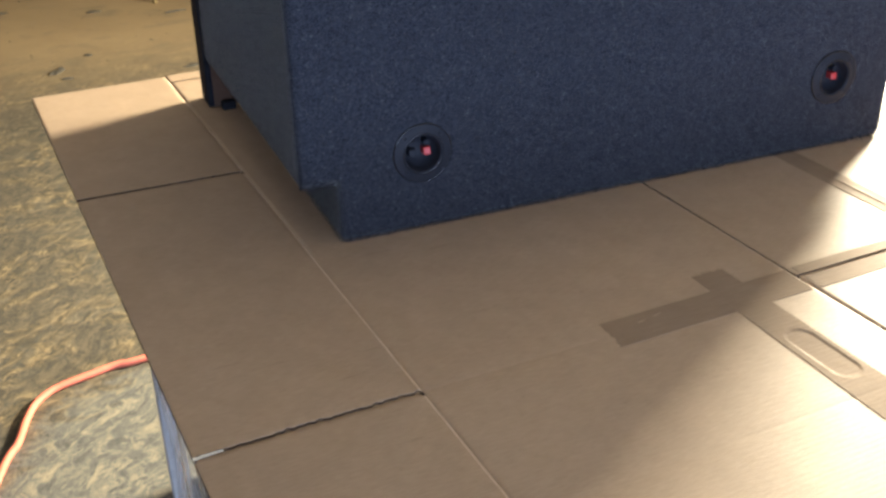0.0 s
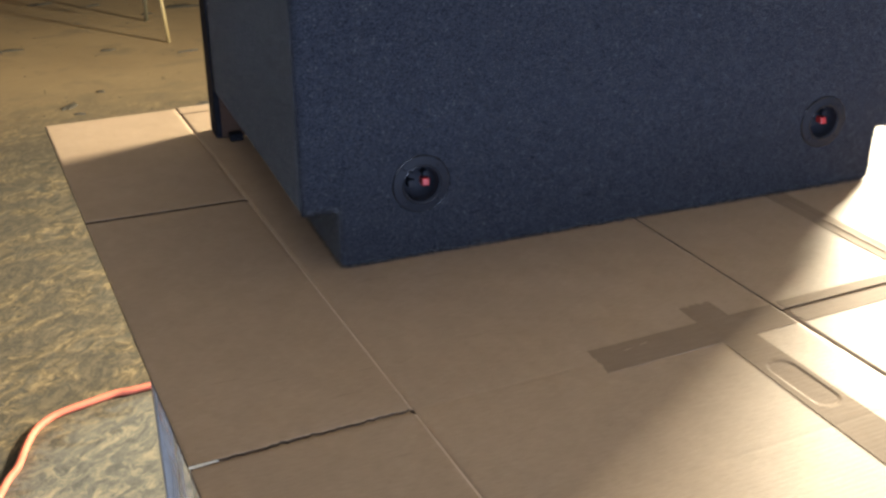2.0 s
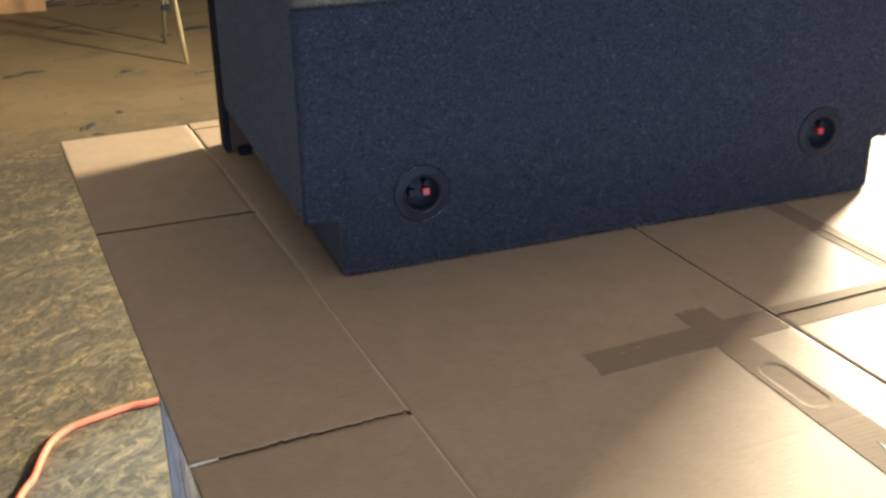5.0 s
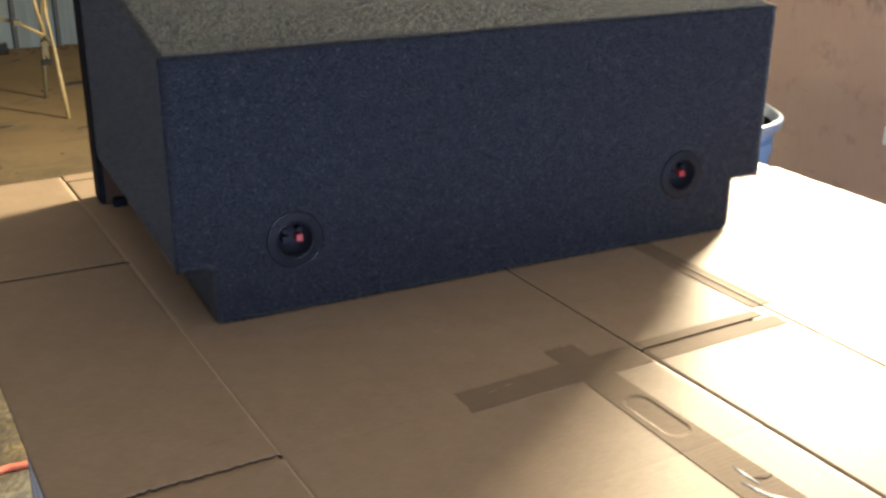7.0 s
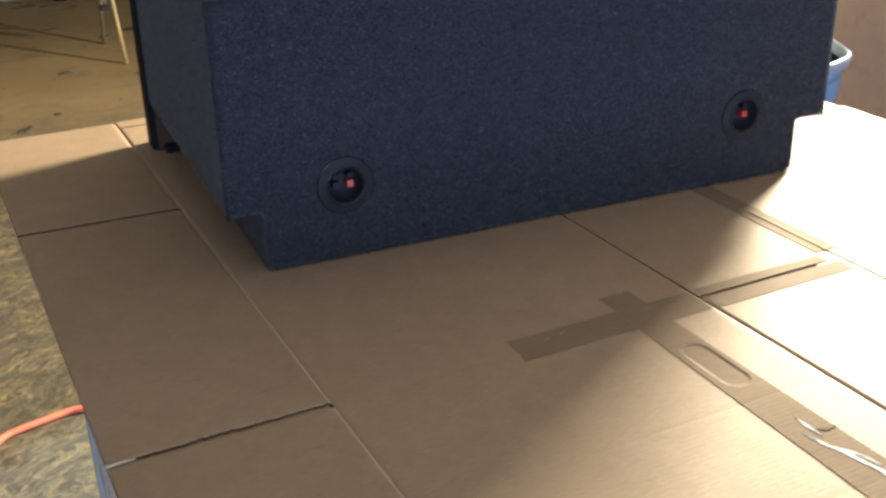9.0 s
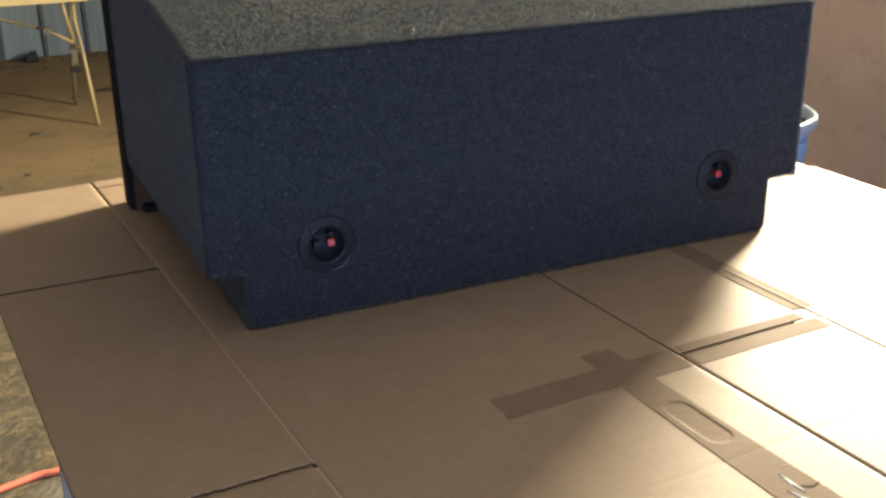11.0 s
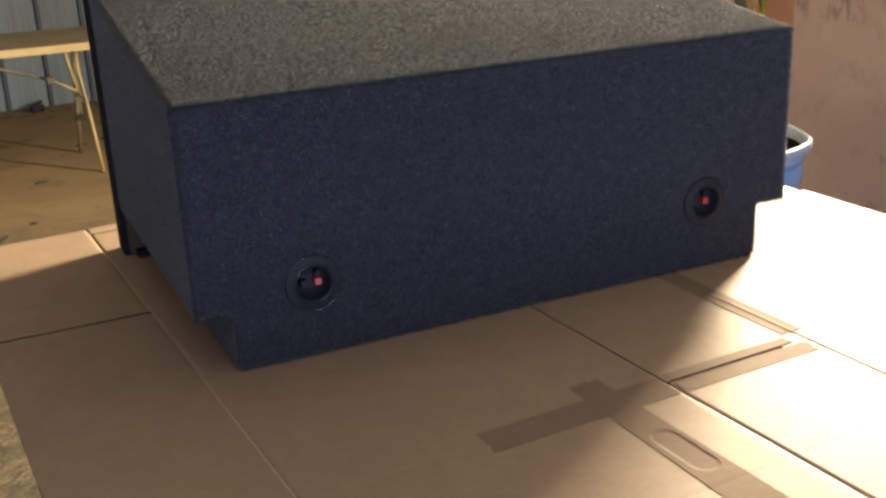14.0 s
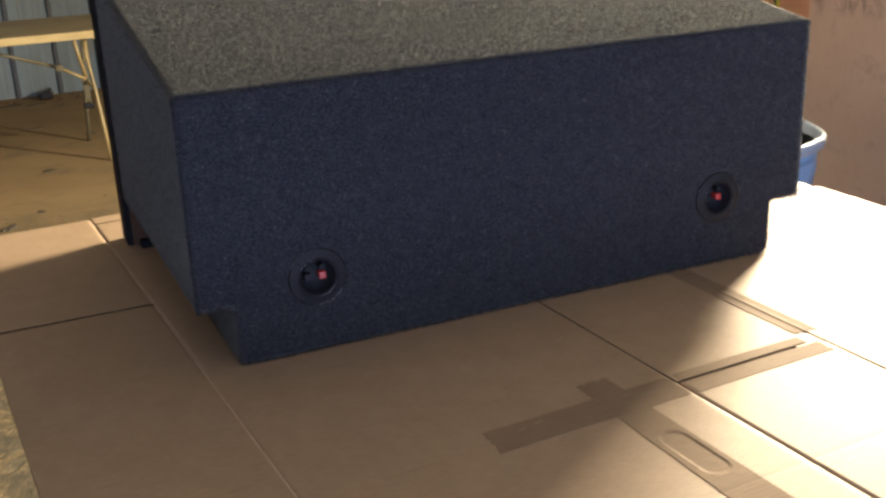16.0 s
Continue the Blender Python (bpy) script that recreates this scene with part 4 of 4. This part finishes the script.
for off in (0.0, -1.30):
    s = -1 if off else 1
    tube_part("leg", [(off - 0.075 * s, 0.10, HT - 0.04), (off - 0.078 * s, 0.06, 0.58), (off - 0.066 * s, 0.0, 0.40), (off - 0.050 * s, -0.035, 0.2), (off - 0.036 * s, -0.062, 0.0)], 0.0115, M["tan_tube"])
    tube_part("leg", [(off - 0.045 * s, 0.60, HT - 0.04), (off - 0.06 * s, 0.56, 0.5), (off - 0.085 * s, 0.515, 0.25), (off - 0.100 * s, 0.50, 0.0)], 0.0125, M["shaded_olive_tube"])
    tube_part("crossbar", [(off - 0.068 * s, 0.015, 0.41), (off - 0.075 * s, 0.28, 0.40), (off - 0.072 * s, 0.54, 0.42)], 0.010, M["tan_tube"])
    tube_part("strut", [(off - 0.125 * s, 0.30, HT - 0.04), (off - 0.105 * s, 0.31, 0.56), (off - 0.078 * s, 0.31, 0.42)], 0.0115, M["tan_tube"])
    tube_part("brace", [(off - 0.225 * s, 0.30, 0.500), (off - 0.593 * s, 0.30, 0.627), (off - 0.78 * s, 0.30, HT - 0.04)], 0.010, M["shaded_olive_tube"])
    tube_part("brace", [(off - 0.082 * s, 0.30, 0.417), (off - 0.215 * s, 0.30, 0.492)], 0.0095, M["tan_tube"])
    part("hinge", box_bm(off - 0.222 * s - 0.022, 0.284, 0.478, off - 0.222 * s + 0.022, 0.316, 0.515, 0.004), M["shaded_olive_tube"], ft)
    part("gusset", prism_bm([(off - 0.115 * s, 0.43), (off - 0.070 * s, 0.43), (off - 0.070 * s, 0.27), (off - 0.090 * s, 0.30)], 0.30, 0.306), M["shaded_olive_tube"], ft)
    part("clip", box_bm(off - 0.085 * s - 0.03, 0.32, 0.235, off - 0.085 * s + 0.03, 0.36, 0.265, 0.006), M["black"], ft, "small black clip")

# ---- things along the siding ----
junk = box_bm(0.215, 6.95, 0.0, 0.315, 7.05, 0.074, 0.016, 3)
for v in junk.verts:
    v.co.z *= 0.72 + 3.4 * (v.co.x - 0.215)
tagged(finish(junk, "black_box", M["liner"]), "small black plastic box on the floor by the siding", "box")
ply = box_bm(-1.35, 0, 0, -0.275, 0.018, 1.15, 0.002)
pl = finish(ply, "plywood_sheet", M["plywood"])
pl.matrix_world = Matrix.Translation((0, 6.80, 0)) @ Matrix.Rotation(radians(-13), 4, "X")
tagged(pl, "orange-brown plywood sheet leaning against the siding", "plywood")

# ---- chips and scraps on the floor ----
def chip(x, y, length, width, turn, label="dark wood chip lying on the dusty floor", mat="debris"):
    rnd = random.Random(round(x * 917 + y * 331))
    bm = bmesh.new()
    k = 11
    ring = []
    for j in range(k):
        a = 2 * math.pi * j / k
        r = rnd.uniform(0.7, 1.1)
        ring.append((length / 2 * r * math.cos(a), width / 2 * r * math.sin(a)))
    lo = [bm.verts.new((px, py, 0.0002)) for px, py in ring]
    hi = [bm.verts.new((px * 0.85, py * 0.85, 0.006 + rnd.uniform(-0.002, 0.004))) for px, py in ring]
    mid = bm.verts.new((0, 0, 0.011))
    for j in range(k):
        q = (j + 1) % k
        bm.faces.new((lo[j], lo[q], hi[q], hi[j]))
        bm.faces.new((hi[j], hi[q], mid))
    bm.faces.new(lo[::-1])
    ob = finish(bm, "wood_chip", M[mat])
    ob.matrix_world = Matrix.Translation((x, y, 0)) @ Matrix.Rotation(radians(turn), 4, "Z")
    return tagged(ob, label, "wood chip", "chips on the floor")


for x, y, a, b2, t in ((-0.20, 3.88, 0.135, 0.05, 55), (-0.168, 3.744, 0.06, 0.014, -5), (-0.041, 4.068, 0.045, 0.025, -20), (0.082, 4.86, 0.10, 0.05, 5), (-0.423, 5.05, 0.16, 0.05, 3),
                       (-0.53, 5.0, 0.13, 0.045, 8), (-0.205, 6.18, 0.17, 0.06, 4), (0.111, 6.02, 0.10, 0.03, 10), (0.485, 4.667, 0.16, 0.010, 8), (0.63, 5.79, 0.26, 0.10, -5), (0.395, 3.689, 0.12, 0.04, 10), (0.003, 6.87, 0.20, 0.05, 5),
                       (-0.20, 6.95, 0.22, 0.05, -4), (0.17, 6.83, 0.16, 0.04, 15), (0.33, 6.7, 0.08, 0.03, 30), (0.40, 5.66, 0.09, 0.03, 20)):
    chip(x, y, a, b2, t)
crumbs, litter = bmesh.new(), bmesh.new()
rnd = random.Random(11)
for i in range(620):
    bm = crumbs if i <= 260 else litter
    x, y = rnd.uniform(-2.2, 1.3), rnd.uniform(0.5, 7.0)
    s = rnd.uniform(0.003, 0.008)
    if i > 260:
        y, s = 7.13 - abs(rnd.gauss(0, 0.10)), rnd.uniform(0.006, 0.03)
    a = rnd.uniform(0, 3.14)
    c, d = math.cos(a), math.sin(a)
    w = s * rnd.uniform(0.2, 0.7)
    vs = [bm.verts.new((x + c * p - d * q, y + d * p + c * q, z)) for p, q, z in ((-s, -w, 0.0003), (s, -w, 0.0003), (s, w, 0.0003), (-s, w, 0.0003), (0, 0, 0.003 + 0.3 * w))]
    for j in range(4):
        bm.faces.new((vs[j], vs[(j + 1) % 4], vs[4]))
tagged(finish(litter, "wall_litter", M["litter"]), "reddish-brown litter swept against the siding", "litter", kind="stuff")
tagged(finish(crumbs, "floor_crumbs", M["debris"]), "scattered dark crumbs and splinters on the floor", "crumbs", kind="stuff")

# ---- big carton and bin beyond the work table ----
CX, CY1, CZ = 2.318, 1.43, TOP + 0.27
carton = thing("large_carton", (0, 0, 0), "tall brown carton with scuffed side and sunlit top", "carton")
part("body", box_bm(CX, -0.5, 0, 2.98, CY1, CZ - 0.006, 0.008, 3), M["carton"], carton)
part("top_flap", box_bm(CX + 0.004, -0.495, CZ - 0.0055, 2.645, CY1 - 0.004, CZ, 0.002), M["cardboard"], carton)
part("top_flap", box_bm(2.65, -0.495, CZ - 0.0055, 2.976, CY1 - 0.004, CZ, 0.002), M["cardboard"], carton)
part("label", box_bm(CX - 0.0015, 0.77, TOP - 0.232, CX - 0.0002, 0.86, TOP - 0.175), M["white"], carton, "plain white paper label")

bin_ob = thing("round_bin", (1.735, 1.035, 0), "blue plastic bin with a pale rim", "bin")
BH = 0.80
part("body", lathe_bm([(0.0, 0.0), (0.170, 0.0), (0.178, 0.012), (0.2085, BH - 0.18), (0.2125, BH - 0.172), (0.2120, BH - 0.150), (0.2135, BH - 0.12), (0.2180, BH - 0.112), (0.2185, BH - 0.075), (0.2170, BH - 0.065), (0.2240, BH - 0.03), (0.222, BH - 0.03), (0.210, BH - 0.14), (0.172, 0.02), (0.0, 0.02)], 64), M["blue"], bin_ob, smooth=True)
lip = lathe_bm([(0.2215, BH - 0.036), (0.2330, BH - 0.036), (0.2365, BH - 0.031), (0.2390, BH - 0.010), (0.2375, BH - 0.003), (0.2340, BH), (0.2290, BH - 0.001), (0.2250, BH - 0.007), (0.2215, BH - 0.034)], 72, "Z", False)
for v in lip.verts:
    a = math.atan2(v.co.y, v.co.x)
    v.co.z += 0.003 * math.sin(5 * a + 1)
    v.co.x *= 1 + 0.008 * math.sin(7 * a)
part("rim", lip, M["rim"], bin_ob, "pale flared rim", smooth=True)
bm = bmesh.new()
rows = []
for j in range(10):
    z = BH - 0.03 - 0.6 * j / 9
    rows.append([bm.verts.new(((0.2155 - 0.035 * j / 9 - 0.003 + 0.004 * noise.noise(Vector((6 * math.cos(a), 6 * math.sin(a), z * 5)))) * math.cos(a), (0.2155 - 0.035 * j / 9 - 0.003) * math.sin(a), z)) for a in (2 * math.pi * i / 64 for i in range(64))])
for r0, r1 in zip(rows, rows[1:]):
    for i in range(64):
        bm.faces.new((r0[i], r0[(i + 1) % 64], r1[(i + 1) % 64], r1[i]))
bm.faces.new(rows[-1])
part("liner", bm, M["liner"], bin_ob, "black plastic bag liner", smooth=True)
